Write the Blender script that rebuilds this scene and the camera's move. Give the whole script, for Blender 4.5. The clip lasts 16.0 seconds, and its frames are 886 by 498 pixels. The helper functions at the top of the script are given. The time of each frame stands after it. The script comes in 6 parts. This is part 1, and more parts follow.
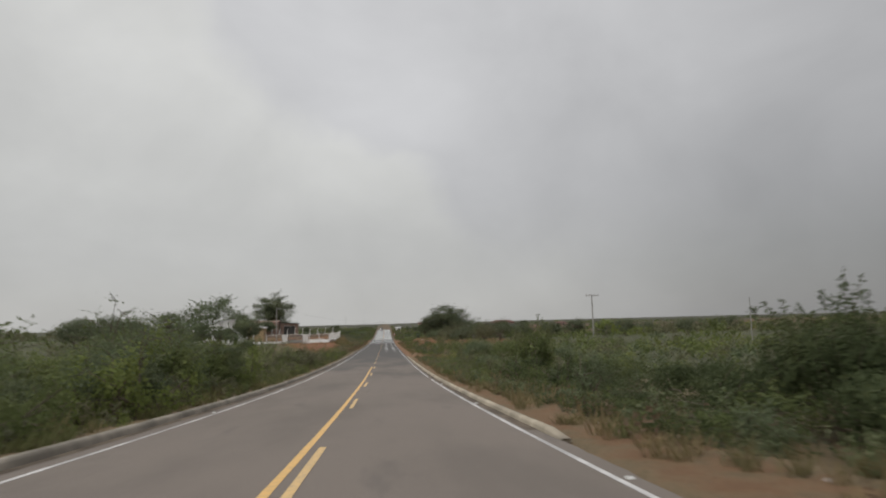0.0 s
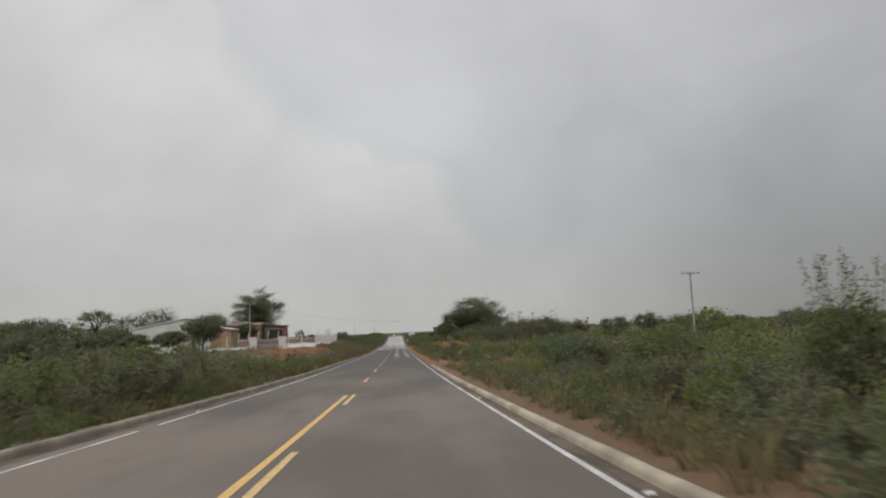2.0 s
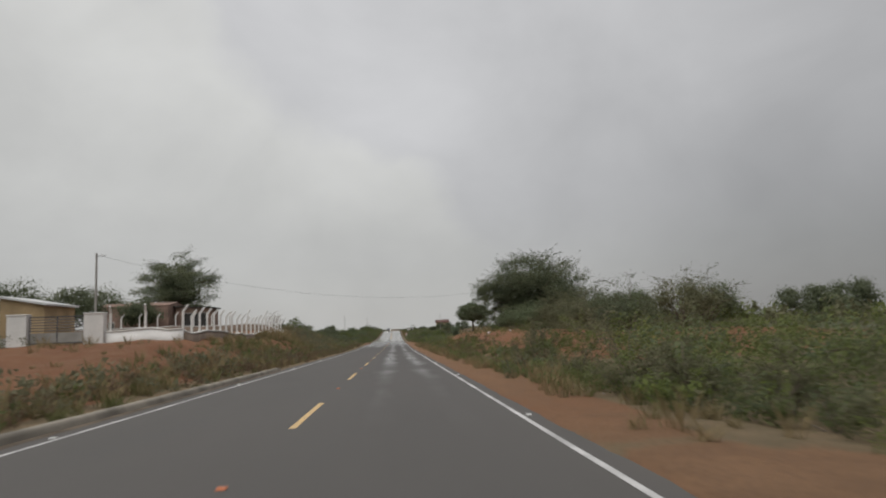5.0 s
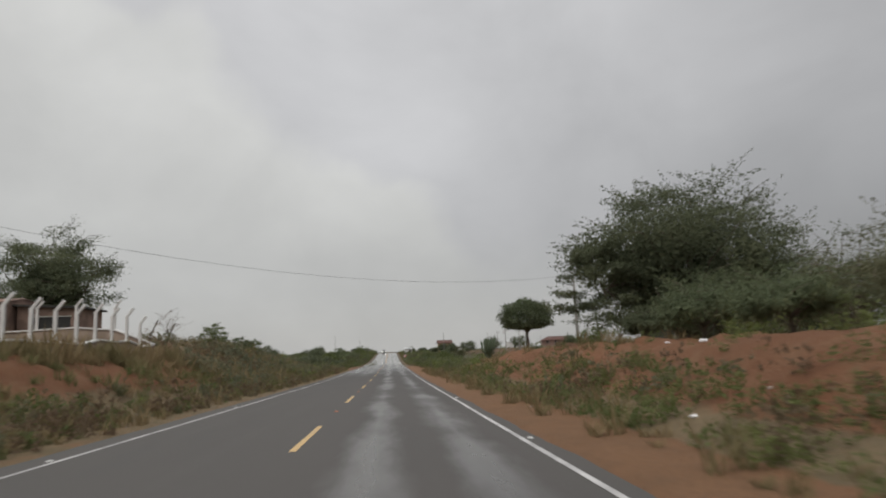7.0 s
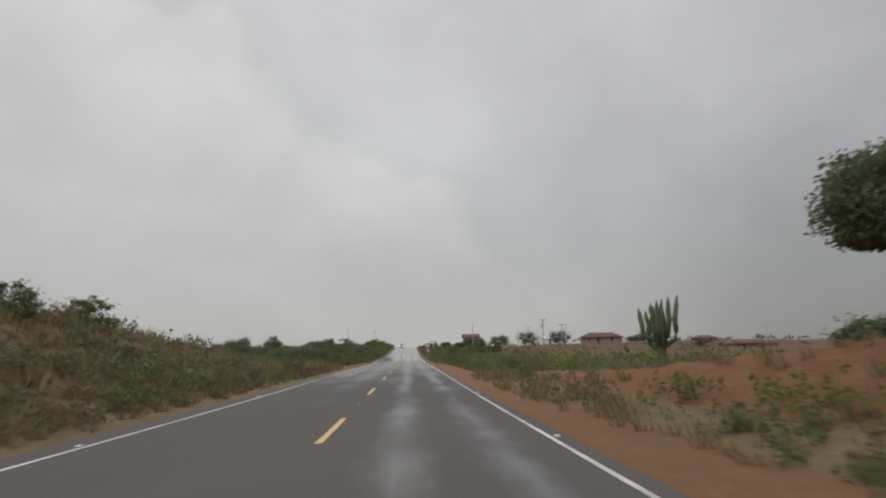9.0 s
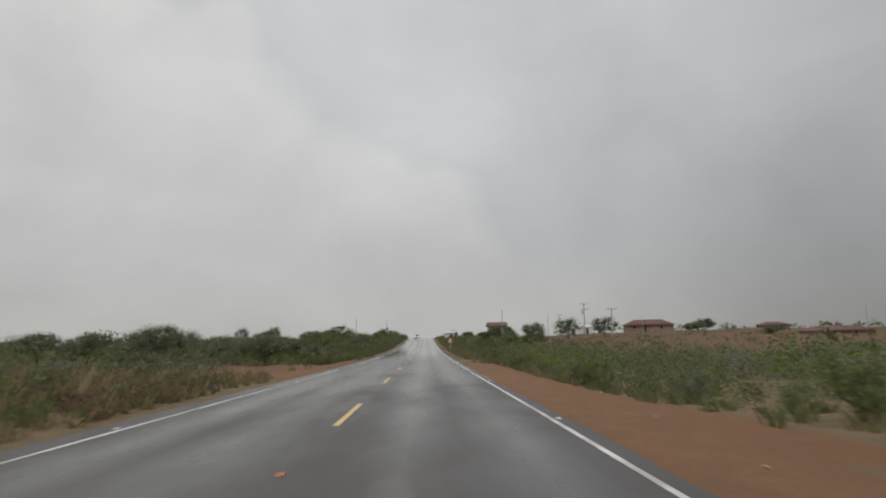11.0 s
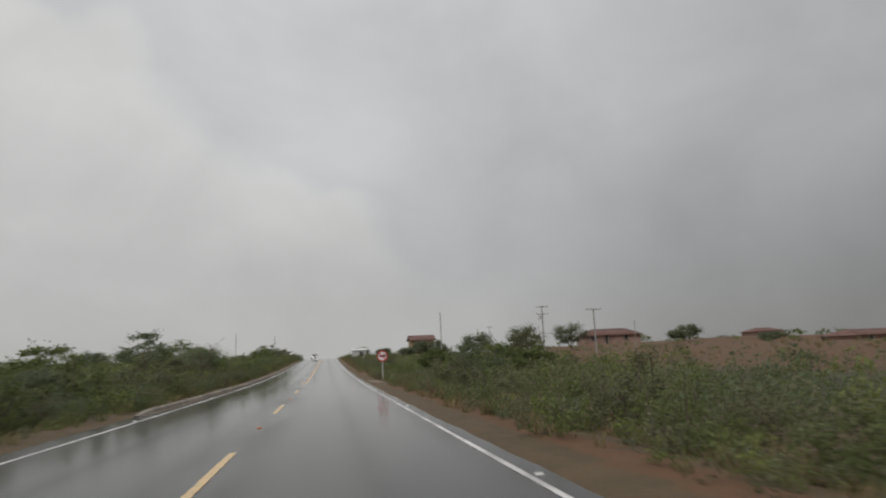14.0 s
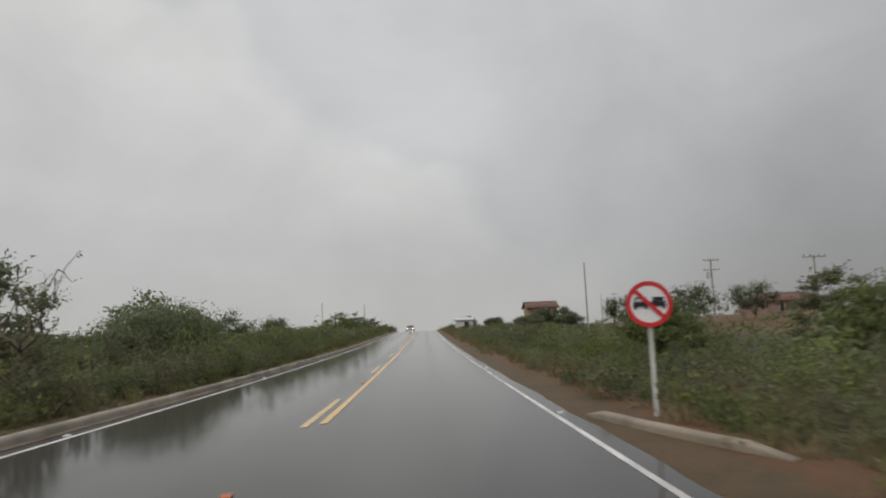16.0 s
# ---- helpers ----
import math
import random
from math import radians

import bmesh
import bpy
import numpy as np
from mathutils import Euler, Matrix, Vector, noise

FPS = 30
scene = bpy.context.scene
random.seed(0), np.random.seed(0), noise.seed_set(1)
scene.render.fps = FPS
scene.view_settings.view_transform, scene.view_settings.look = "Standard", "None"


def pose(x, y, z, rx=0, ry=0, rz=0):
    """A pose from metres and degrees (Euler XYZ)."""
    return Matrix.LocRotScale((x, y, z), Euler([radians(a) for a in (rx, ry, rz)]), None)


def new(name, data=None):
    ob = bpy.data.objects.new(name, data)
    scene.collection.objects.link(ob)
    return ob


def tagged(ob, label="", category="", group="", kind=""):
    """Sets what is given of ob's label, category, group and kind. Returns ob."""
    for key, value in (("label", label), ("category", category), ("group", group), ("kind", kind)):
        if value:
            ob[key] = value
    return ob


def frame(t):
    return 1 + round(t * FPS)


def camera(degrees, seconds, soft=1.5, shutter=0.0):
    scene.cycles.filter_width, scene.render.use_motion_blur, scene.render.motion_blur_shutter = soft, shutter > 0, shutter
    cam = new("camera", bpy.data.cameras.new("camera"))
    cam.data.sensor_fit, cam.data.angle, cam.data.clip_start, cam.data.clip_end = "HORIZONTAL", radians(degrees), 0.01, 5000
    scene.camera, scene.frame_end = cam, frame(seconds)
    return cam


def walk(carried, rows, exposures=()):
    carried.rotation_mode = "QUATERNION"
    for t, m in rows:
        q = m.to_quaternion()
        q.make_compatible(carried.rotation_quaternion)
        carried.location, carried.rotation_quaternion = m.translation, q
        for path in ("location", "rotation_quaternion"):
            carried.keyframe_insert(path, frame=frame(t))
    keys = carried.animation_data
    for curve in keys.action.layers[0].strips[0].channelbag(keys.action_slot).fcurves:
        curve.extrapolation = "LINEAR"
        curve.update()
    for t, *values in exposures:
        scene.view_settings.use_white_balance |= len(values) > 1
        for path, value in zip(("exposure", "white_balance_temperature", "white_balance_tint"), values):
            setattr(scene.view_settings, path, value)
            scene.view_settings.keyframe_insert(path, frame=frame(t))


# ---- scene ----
# ---- camera: a car drives along a straight country road ----
cam = camera(66.5, 16.0, soft=2.0, shutter=0.22)
PATH = [
    (0.0, 1.074, -0.0, 10.257, -4.84, 6.08, 1.41),
    (0.5, 1.235, 9.204, 9.7, -4.86, 4.88, 0.87),
    (1.0, 1.379, 18.49, 9.213, -4.75, 4.67, 1.32),
    (1.5, 1.432, 27.916, 8.779, -3.4, 4.76, 2.03),
    (2.0, 1.516, 37.284, 8.403, -3.75, 6.8, 2.34),
    (2.5, 1.498, 46.586, 8.092, -4.2, 5.61, 1.77),
    (3.0, 1.474, 55.834, 7.822, -4.37, 7.07, 2.11),
    (3.5, 1.49, 65.019, 7.575, -5.05, 6.9, 1.91),
    (4.0, 1.482, 74.216, 7.361, -4.01, 6.26, 2.74),
    (4.5, 1.5, 83.325, 7.172, -4.03, 6.39, 2.44),
    (5.0, 1.528, 92.369, 6.995, -4.04, 6.51, 2.24),
    (5.5, 1.552, 101.371, 6.835, -4.06, 6.63, 2.11),
    (6.0, 1.556, 110.354, 6.688, -4.08, 6.76, 2.0),
    (6.5, 1.528, 119.341, 6.542, -4.1, 6.88, 1.89),
    (7.0, 1.452, 128.356, 6.391, -4.36, 8.42, 2.16),
    (7.5, 1.376, 137.375, 6.24, -3.74, 7.18, 1.5),
    (8.0, 1.37, 146.5, 6.092, -4.4, 9.07, 1.53),
    (8.5, 1.34, 155.421, 5.953, -3.74, 8.1, 1.19),
    (9.0, 1.316, 164.466, 5.813, -2.82, 8.19, 0.82),
    (9.5, 1.327, 173.393, 5.685, -2.47, 8.03, 1.18),
    (10.0, 1.357, 182.232, 5.576, -2.13, 7.86, 1.34),
    (10.5, 1.39, 191.011, 5.493, -1.79, 7.69, 1.34),
    (11.0, 1.413, 199.759, 5.422, -1.45, 7.53, 1.17),
    (11.5, 1.415, 208.505, 5.348, -1.11, 7.36, 0.79),
    (12.0, 1.388, 217.278, 5.259, 2.95, 8.0, 0.99),
    (12.5, 1.374, 225.987, 5.164, 6.44, 8.95, 1.96),
    (13.0, 1.351, 234.653, 5.074, 9.27, 7.26, 0.72),
    (13.5, 1.385, 243.274, 5.001, 0.93, 7.57, 1.38),
    (14.0, 1.368, 251.854, 4.941, -9.68, 9.0, 2.51),
    (14.5, 1.375, 260.306, 4.893, -14.31, 5.47, 3.22),
    (15.0, 1.405, 268.508, 4.859, -14.24, 6.45, 2.77),
    (15.5, 1.481, 276.729, 4.834, -7.41, 7.68, 2.2),
    (16.0, 1.618, 284.906, 4.818, -1.53, 7.1, 2.47),
]
walk(cam, [(t, pose(x, y, z, 90 + pitch, roll, yaw)) for t, x, y, z, yaw, pitch, roll in PATH],
     exposures=[(0.0, 0.03), (6.0, 0.0), (12.0, 0.0), (13.0, -0.10), (14.0, -0.05), (15.0, 0.10), (16.0, 0.0)])

# ---- light: a rain-grey sky and a weak, wide sun behind the cloud ----
SUN_ELEVATION, SUN_TURN = 58, -40
world = bpy.data.worlds.new("overcast_sky")
scene.world = world
world.use_nodes = True
wn, wl = world.node_tree.nodes, world.node_tree.links
wn.clear()


def wnode(kind, **values):
    n = wn.new(kind)
    for key, value in values.items():
        n.inputs[key.replace("_", " ")].default_value = value
    return n


w_out, w_bg = wn.new("ShaderNodeOutputWorld"), wn.new("ShaderNodeBackground")
sky = wn.new("ShaderNodeTexSky")
sky.sky_type, sky.sun_disc = "NISHITA", False
sky.sun_elevation, sky.sun_rotation = radians(SUN_ELEVATION), radians(SUN_TURN)
sky_scale = wn.new("ShaderNodeMix")
sky_scale.data_type, sky_scale.blend_type = "RGBA", "MULTIPLY"
sky_scale.inputs["Factor"].default_value = 1
wl.new(sky.outputs["Color"], sky_scale.inputs["A"])
sky_scale.inputs["B"].default_value = (0.1, 0.1, 0.1, 1)
coord = wn.new("ShaderNodeTexCoord")
split = wn.new("ShaderNodeSeparateXYZ")
wl.new(coord.outputs["Generated"], split.inputs[0])
stretch = wn.new("ShaderNodeMapping")
stretch.inputs["Scale"].default_value = (1.0, 1.0, 1.35)
wl.new(coord.outputs["Generated"], stretch.inputs[0])
puff = wnode("ShaderNodeTexNoise", Scale=1.7, Detail=5.0, Roughness=0.52, Distortion=0.25)
wl.new(stretch.outputs[0], puff.inputs["Vector"])
side = wn.new("ShaderNodeMapRange")          # brighter cloud to the west of the road
side.interpolation_type = "SMOOTHSTEP"
for key, value in (("From Min", 0.03), ("From Max", 0.74), ("To Min", 0.575), ("To Max", 0.432)):
    side.inputs[key].default_value = value
wl.new(split.outputs["X"], side.inputs["Value"])
puff_range = wn.new("ShaderNodeMapRange")
for key, value in (("From Min", 0.32), ("From Max", 0.68), ("To Min", 0.92), ("To Max", 1.07)):
    puff_range.inputs[key].default_value = value
wl.new(puff.outputs["Fac"], puff_range.inputs["Value"])
zenith = wn.new("ShaderNodeMapRange")        # an overcast sky is brightest overhead
zenith.interpolation_type = "SMOOTHSTEP"
for key, value in (("From Min", 0.38), ("From Max", 0.95), ("To Min", 1.0), ("To Max", 2.3)):
    zenith.inputs[key].default_value = value
wl.new(split.outputs["Z"], zenith.inputs["Value"])


def wmath(op, a, b):
    n = wn.new("ShaderNodeMath")
    n.operation = op
    wl.new(a, n.inputs[0])
    wl.new(b, n.inputs[1])
    return n.outputs[0]


def wconst(op, a, b):
    n = wn.new("ShaderNodeMath")
    n.operation = op
    wl.new(a, n.inputs[0])
    n.inputs[1].default_value = b
    return n.outputs[0]


azimuth = wmath("ARCTAN2", split.outputs["X"], split.outputs["Y"])
height = wn.new("ShaderNodeMath")
height.operation = "ARCSINE"
wl.new(split.outputs["Z"], height.inputs[0])
wisp = wnode("ShaderNodeTexNoise", Scale=3.6, Detail=5.0, Roughness=0.5, Distortion=0.3)
wl.new(stretch.outputs[0], wisp.inputs["Vector"])
edge = wmath("ADD", height.outputs[0], wconst("MULTIPLY", azimuth, 0.65))
edge = wmath("ADD", edge, wconst("MULTIPLY", wconst("SUBTRACT", wisp.outputs["Fac"], 0.5), 0.20))
billow = wnode("ShaderNodeTexNoise", Scale=5.5, Detail=6.0, Roughness=0.45, Distortion=0.1)
wl.new(coord.outputs["Generated"], billow.inputs["Vector"])
edge = wmath("ADD", edge, wconst("MULTIPLY", wconst("SUBTRACT", billow.outputs["Fac"], 0.5), 0.34))
bank_of_cloud = wn.new("ShaderNodeMapRange")  # a lighter bank of cloud below a darker one
bank_of_cloud.interpolation_type = "SMOOTHSTEP"
for key, value in (("From Min", 0.185), ("From Max", 0.265), ("To Min", 1.05), ("To Max", 0.925)):
    bank_of_cloud.inputs[key].default_value = value
wl.new(edge, bank_of_cloud.inputs["Value"])
low_fade = wn.new("ShaderNodeMapRange")      # the two banks melt into one veil above the horizon
low_fade.interpolation_type = "SMOOTHSTEP"
for key, value in (("From Min", 0.06), ("From Max", 0.20), ("To Min", 0.25), ("To Max", 1.0)):
    low_fade.inputs[key].default_value = value
wl.new(height.outputs[0], low_fade.inputs["Value"])
bank_level = wconst("ADD", wmath("MULTIPLY", wconst("SUBTRACT", bank_of_cloud.outputs[0], 1.0), low_fade.outputs[0]), 1.0)
wisp_range = wn.new("ShaderNodeMapRange")
for key, value in (("From Min", 0.3), ("From Max", 0.7), ("To Min", 0.89), ("To Max", 1.09)):
    wisp_range.inputs[key].default_value = value
wl.new(wisp.outputs["Fac"], wisp_range.inputs["Value"])
grey = wmath("MULTIPLY", wmath("MULTIPLY", side.outputs[0], puff_range.outputs[0]), zenith.outputs[0])
rim = wn.new("ShaderNodeMapRange")           # rain-dimmed towards the horizon
rim.interpolation_type = "SMOOTHSTEP"
for key, value in (("From Min", 0.0), ("From Max", 0.36), ("To Min", 0.80), ("To Max", 1.0)):
    rim.inputs[key].default_value = value
wl.new(height.outputs[0], rim.inputs["Value"])
grey = wmath("MULTIPLY", grey, rim.outputs[0])
east = wn.new("ShaderNodeMapRange")          # the shower hangs lower and darker east of the road
east.interpolation_type = "SMOOTHSTEP"
for key, value in (("From Min", 0.14), ("From Max", 0.55), ("To Min", 0.0), ("To Max", 0.27)):
    east.inputs[key].default_value = value
wl.new(split.outputs["X"], east.inputs["Value"])
lower = wn.new("ShaderNodeMapRange")
lower.interpolation_type = "SMOOTHSTEP"
for key, value in (("From Min", 0.02), ("From Max", 0.32), ("To Min", 1.0), ("To Max", 0.0)):
    lower.inputs[key].default_value = value
wl.new(height.outputs[0], lower.inputs["Value"])
veil = wmath("MULTIPLY", east.outputs[0], lower.outputs[0])
grey = wmath("MULTIPLY", grey, wconst("ADD", wconst("MULTIPLY", veil, -1.0), 1.0))
grey = wmath("MULTIPLY", wmath("MULTIPLY", grey, bank_level), wisp_range.outputs[0])
cloud = wn.new("ShaderNodeCombineColor")
cool = wn.new("ShaderNodeMath")
cool.operation = "MULTIPLY"
wl.new(grey, cool.inputs[0])
tint = wn.new("ShaderNodeMapRange")          # the darker cloud is a little bluer
for key, value in (("From Min", 0.925), ("From Max", 1.05), ("To Min", 1.012), ("To Max", 0.972)):
    tint.inputs[key].default_value = value
wl.new(bank_level, tint.inputs["Value"])
wl.new(tint.outputs[0], cool.inputs[1])
wl.new(grey, cloud.inputs[0])
wl.new(grey, cloud.inputs[1])
wl.new(cool.outputs[0], cloud.inputs[2])
cover = wn.new("ShaderNodeMix")
cover.data_type = "RGBA"
cover.inputs["Factor"].default_value = 0.96
wl.new(sky_scale.outputs["Result"], cover.inputs["A"])
wl.new(cloud.outputs[0], cover.inputs["B"])
wl.new(cover.outputs["Result"], w_bg.inputs["Color"])
w_bg.inputs["Strength"].default_value = 1.0
wl.new(w_bg.outputs[0], w_out.inputs[0])

sun_data = bpy.data.lights.new("sun", "SUN")
sun_data.energy, sun_data.angle, sun_data.color = 1.35, radians(45), (1.0, 0.97, 0.93)
sun = new("sun", sun_data)
sun.matrix_world = pose(0, 0, 60, 90 - SUN_ELEVATION, 0, SUN_TURN)

# ---- materials ----


class Mat:
    """A node material with short ways to wire it."""

    def __init__(self, name, rough=0.7, spec=0.4):
        self.m = bpy.data.materials.new(name)
        self.m.use_nodes = True
        self.n, self.l = self.m.node_tree.nodes, self.m.node_tree.links
        self.b = self.n["Principled BSDF"]
        self.b.inputs["Roughness"].default_value = rough
        self.b.inputs["Specular IOR Level"].default_value = spec
        self.c = self.n.new("ShaderNodeTexCoord").outputs["Object"]

    def noise(self, scale, detail=4.0, rough=0.55, vec=None, stretch=None):
        n = self.n.new("ShaderNodeTexNoise")
        n.inputs["Scale"].default_value, n.inputs["Detail"].default_value, n.inputs["Roughness"].default_value = scale, detail, rough
        v = vec or self.c
        if stretch:
            mp = self.n.new("ShaderNodeMapping")
            mp.inputs["Scale"].default_value = stretch
            self.l.new(v, mp.inputs[0])
            v = mp.outputs[0]
        self.l.new(v, n.inputs["Vector"])
        return n.outputs["Fac"]

    def rng(self, v, a, b, c=0.0, d=1.0, smooth=True):
        n = self.n.new("ShaderNodeMapRange")
        n.interpolation_type = "SMOOTHSTEP" if smooth else "LINEAR"
        for k, x in zip(("From Min", "From Max", "To Min", "To Max"), (a, b, c, d)):
            n.inputs[k].default_value = x
        self.l.new(v, n.inputs["Value"])
        return n.outputs[0]

    def math(self, op, a, b=None, clamp=False):
        n = self.n.new("ShaderNodeMath")
        n.operation, n.use_clamp = op, clamp
        for i, x in enumerate((a, b)):
            if x is None:
                continue
            if isinstance(x, (int, float)):
                n.inputs[i].default_value = x
            else:
                self.l.new(x, n.inputs[i])
        return n.outputs[0]

    def mix(self, f, a, b, blend="MIX"):
        n = self.n.new("ShaderNodeMix")
        n.data_type, n.blend_type = "RGBA", blend
        for k, x in (("Factor", f), ("A", a), ("B", b)):
            s = [i for i in n.inputs if i.name == k and (i.type == "VALUE") == (k == "Factor") and i.type in ("VALUE", "RGBA")][0]
            if isinstance(x, (int, float)):
                s.default_value = x
            elif isinstance(x, tuple):
                s.default_value = (*x, 1)
            else:
                self.l.new(x, s)
        return [o for o in n.outputs if o.type == "RGBA"][0]

    def set(self, key, v):
        if isinstance(v, tuple):
            self.b.inputs[key].default_value = (*v, 1)
        elif isinstance(v, (int, float)):
            self.b.inputs[key].default_value = v
        else:
            self.l.new(v, self.b.inputs[key])
        return self

    def bump(self, h, dist=0.01, strength=0.6):
        n = self.n.new("ShaderNodeBump")
        n.inputs["Distance"].default_value, n.inputs["Strength"].default_value = dist, strength
        self.l.new(h, n.inputs["Height"])
        self.l.new(n.outputs[0], self.b.inputs["Normal"])
        return self

    def attr(self, name):
        n = self.n.new("ShaderNodeAttribute")
        n.attribute_name = name
        return n.outputs["Fac"]

    def island(self):
        return self.n.new("ShaderNodeNewGeometry").outputs["Random Per Island"]

    def obj(self):
        return self.n.new("ShaderNodeObjectInfo").outputs["Random"]


def plain(name, colour, rough=0.7, vary=0.25, scale=6.0, bump=0.004, spec=0.4, metal=0.0):
    """A painted, plastered or metal surface with grain and blotchy wear."""
    m = Mat(name, rough, spec)
    dark = tuple(c * (1 - vary) for c in colour)
    lite = tuple(min(1, c * (1 + vary * 0.5)) for c in colour)
    a = m.mix(m.rng(m.noise(scale * 0.25, 3), 0.35, 0.65), dark, lite)
    m.set("Base Color", m.mix(m.rng(m.noise(scale * 6, 5), 0.3, 0.7, 0, 0.35), a, tuple(c * 0.7 for c in colour)))
    m.set("Metallic", metal)
    m.bump(m.noise(scale * 10, 4), bump, 0.5)
    return m.m


def leaf_material(name, a, b, c):
    """Leaves: three greens mixed leaf by leaf and plant by plant, a little light comes through."""
    m = Mat(name, 0.75, 0.12)
    col = m.mix(m.rng(m.island(), 0.0, 1.0, 0.2, 0.8), a, b)
    col = m.mix(m.rng(m.noise(0.35, 2), 0.45, 0.65), col, c)
    col = m.mix(m.rng(m.obj(), 0.0, 1.0, 0.0, 0.35), col, tuple(x * 0.6 for x in a))
    m.set("Base Color", col)
    tr = m.n.new("ShaderNodeBsdfTranslucent")
    m.l.new(col, tr.inputs["Color"])
    mx = m.n.new("ShaderNodeMixShader")
    mx.inputs[0].default_value = 0.42
    m.l.new(m.b.outputs[0], mx.inputs[1])
    m.l.new(tr.outputs[0], mx.inputs[2])
    m.l.new(mx.outputs[0], m.n["Material Output"].inputs["Surface"])
    return m.m


LEAF_GREEN = leaf_material("shrub_leaf_green", (0.137, 0.165, 0.064), (0.110, 0.135, 0.054), (0.171, 0.191, 0.071))
LEAF_OLIVE = leaf_material("shrub_leaf_olive", (0.161, 0.161, 0.092), (0.127, 0.130, 0.077), (0.183, 0.176, 0.105))
LEAF_DARK = leaf_material("tree_leaf_dark", (0.150, 0.176, 0.100), (0.118, 0.145, 0.082), (0.178, 0.200, 0.104))
LEAF_BRIGHT = leaf_material("shrub_leaf_bright", (0.185, 0.223, 0.068), (0.141, 0.173, 0.056), (0.208, 0.228, 0.078))
LEAF_GREY = leaf_material("weed_leaf_grey", (0.1815, 0.187, 0.121), (0.132, 0.1375, 0.0858), (0.198, 0.1815, 0.11))
LEAF_BROWN = leaf_material("dry_weed_leaf", (0.180, 0.127, 0.083), (0.138, 0.100, 0.068), (0.159, 0.132, 0.083))
GRASS_DRY = leaf_material("dry_grass_blade", (0.300, 0.225, 0.125), (0.210, 0.165, 0.090), (0.170, 0.150, 0.075))
GRASS_GREEN = leaf_material("grass_blade", (0.165, 0.170, 0.075), (0.120, 0.130, 0.055), (0.220, 0.185, 0.095))
BARK = plain("bark", (0.135, 0.110, 0.085), 0.9, 0.4, 10, 0.01, 0.2)
LEAF_DEEP = leaf_material("shrub_leaf_deep_green", (0.082, 0.102, 0.046), (0.062, 0.080, 0.038), (0.104, 0.118, 0.052))
WEATHERED = plain("weathered_kerb_concrete", (0.235, 0.210, 0.172), 0.85, 0.4, 3, 0.008, 0.3)
LEAF_DUSK = leaf_material("tree_leaf_dull_green", (0.140, 0.158, 0.096), (0.112, 0.130, 0.080), (0.162, 0.174, 0.100))
CONCRETE = plain("kerb_concrete", (0.34, 0.295, 0.225), 0.85, 0.35, 3, 0.006, 0.3)
WET_CONCRETE = plain("wet_dirty_concrete", (0.20, 0.165, 0.125), 0.7, 0.4, 3, 0.008, 0.4)
WHITE_WALL = plain("white_limewash", (0.66, 0.65, 0.63), 0.8, 0.12, 2, 0.003)
WHITE_ROOF = plain("white_sheet_roof", (0.52, 0.52, 0.52), 0.6, 0.12, 2, 0.003)
OCHRE_WALL = plain("ochre_plaster", (0.35, 0.255, 0.145), 0.85, 0.25, 2, 0.004)
PINK_WALL = plain("faded_pink_plaster", (0.30, 0.20, 0.165), 0.85, 0.25, 2, 0.004)
MORTAR_WALL = plain("unpainted_mortar", (0.225, 0.170, 0.130), 0.9, 0.3, 3, 0.006)
BRICK_WALL = plain("raw_red_brick", (0.255, 0.168, 0.134), 0.9, 0.3, 4, 0.008)
# green plaster, darkened so that the shade on the wall lies in its colour
GREEN_WALL = plain("faded_green_plaster_in_shade", (0.11, 0.12, 0.095), 0.85, 0.25, 2, 0.004)
CLAY_TILE = plain("clay_roof_tile", (0.120, 0.062, 0.050), 0.85, 0.35, 5, 0.01)
DARK_TILE = plain("weathered_dark_roof_tile", (0.045, 0.040, 0.036), 0.85, 0.35, 5, 0.01)
# closes windows and doors; in the lean-to bay its darkness is painted shade
DARK_OPENING = plain("dark_opening_panel", (0.035, 0.032, 0.030), 0.5, 0.2, 3, 0.002)
POLE_GREY = plain("pole_concrete", (0.30, 0.29, 0.27), 0.85, 0.25, 3, 0.004)
IRON = plain("gate_iron", (0.10, 0.10, 0.105), 0.5, 0.25, 8, 0.002, 0.5, 0.6)
CABLE = plain("black_cable", (0.03, 0.03, 0.03), 0.6, 0.1, 8, 0.001)
PORCELAIN = plain("insulator_porcelain", (0.16, 0.10, 0.08), 0.3, 0.1, 8, 0.001)
SIGN_WHITE = plain("sign_white_sheet", (0.80, 0.80, 0.80), 0.35, 0.05, 4, 0.001, 0.5)
SIGN_RED = plain("sign_red_sheet", (0.62, 0.028, 0.035), 0.35, 0.08, 4, 0.001, 0.5)
SIGN_BLACK = plain("sign_black_sheet", (0.018, 0.020, 0.026), 0.4, 0.1, 4, 0.001, 0.5)
POST_WHITE = plain("white_painted_timber", (0.62, 0.62, 0.57), 0.7, 0.3, 5, 0.003)
LINE_WHITE = plain("road_paint_white", (0.46, 0.45, 0.44), 0.6, 0.36, 3, 0.002)
STUD_ORANGE = plain("stud_orange", (0.46, 0.13, 0.04), 0.35, 0.1, 8, 0.001, 0.5)
STUD_WHITE = plain("stud_white", (0.52, 0.52, 0.50), 0.35, 0.1, 8, 0.001, 0.5)
CACTUS = plain("cactus_skin", (0.085, 0.115, 0.065), 0.6, 0.3, 6, 0.01)
STONE = plain("pale_stone", (0.30, 0.25, 0.21), 0.85, 0.3, 6, 0.01)
FLOWER = plain("white_blossom", (0.75, 0.73, 0.74), 0.7, 0.1, 8, 0.001)
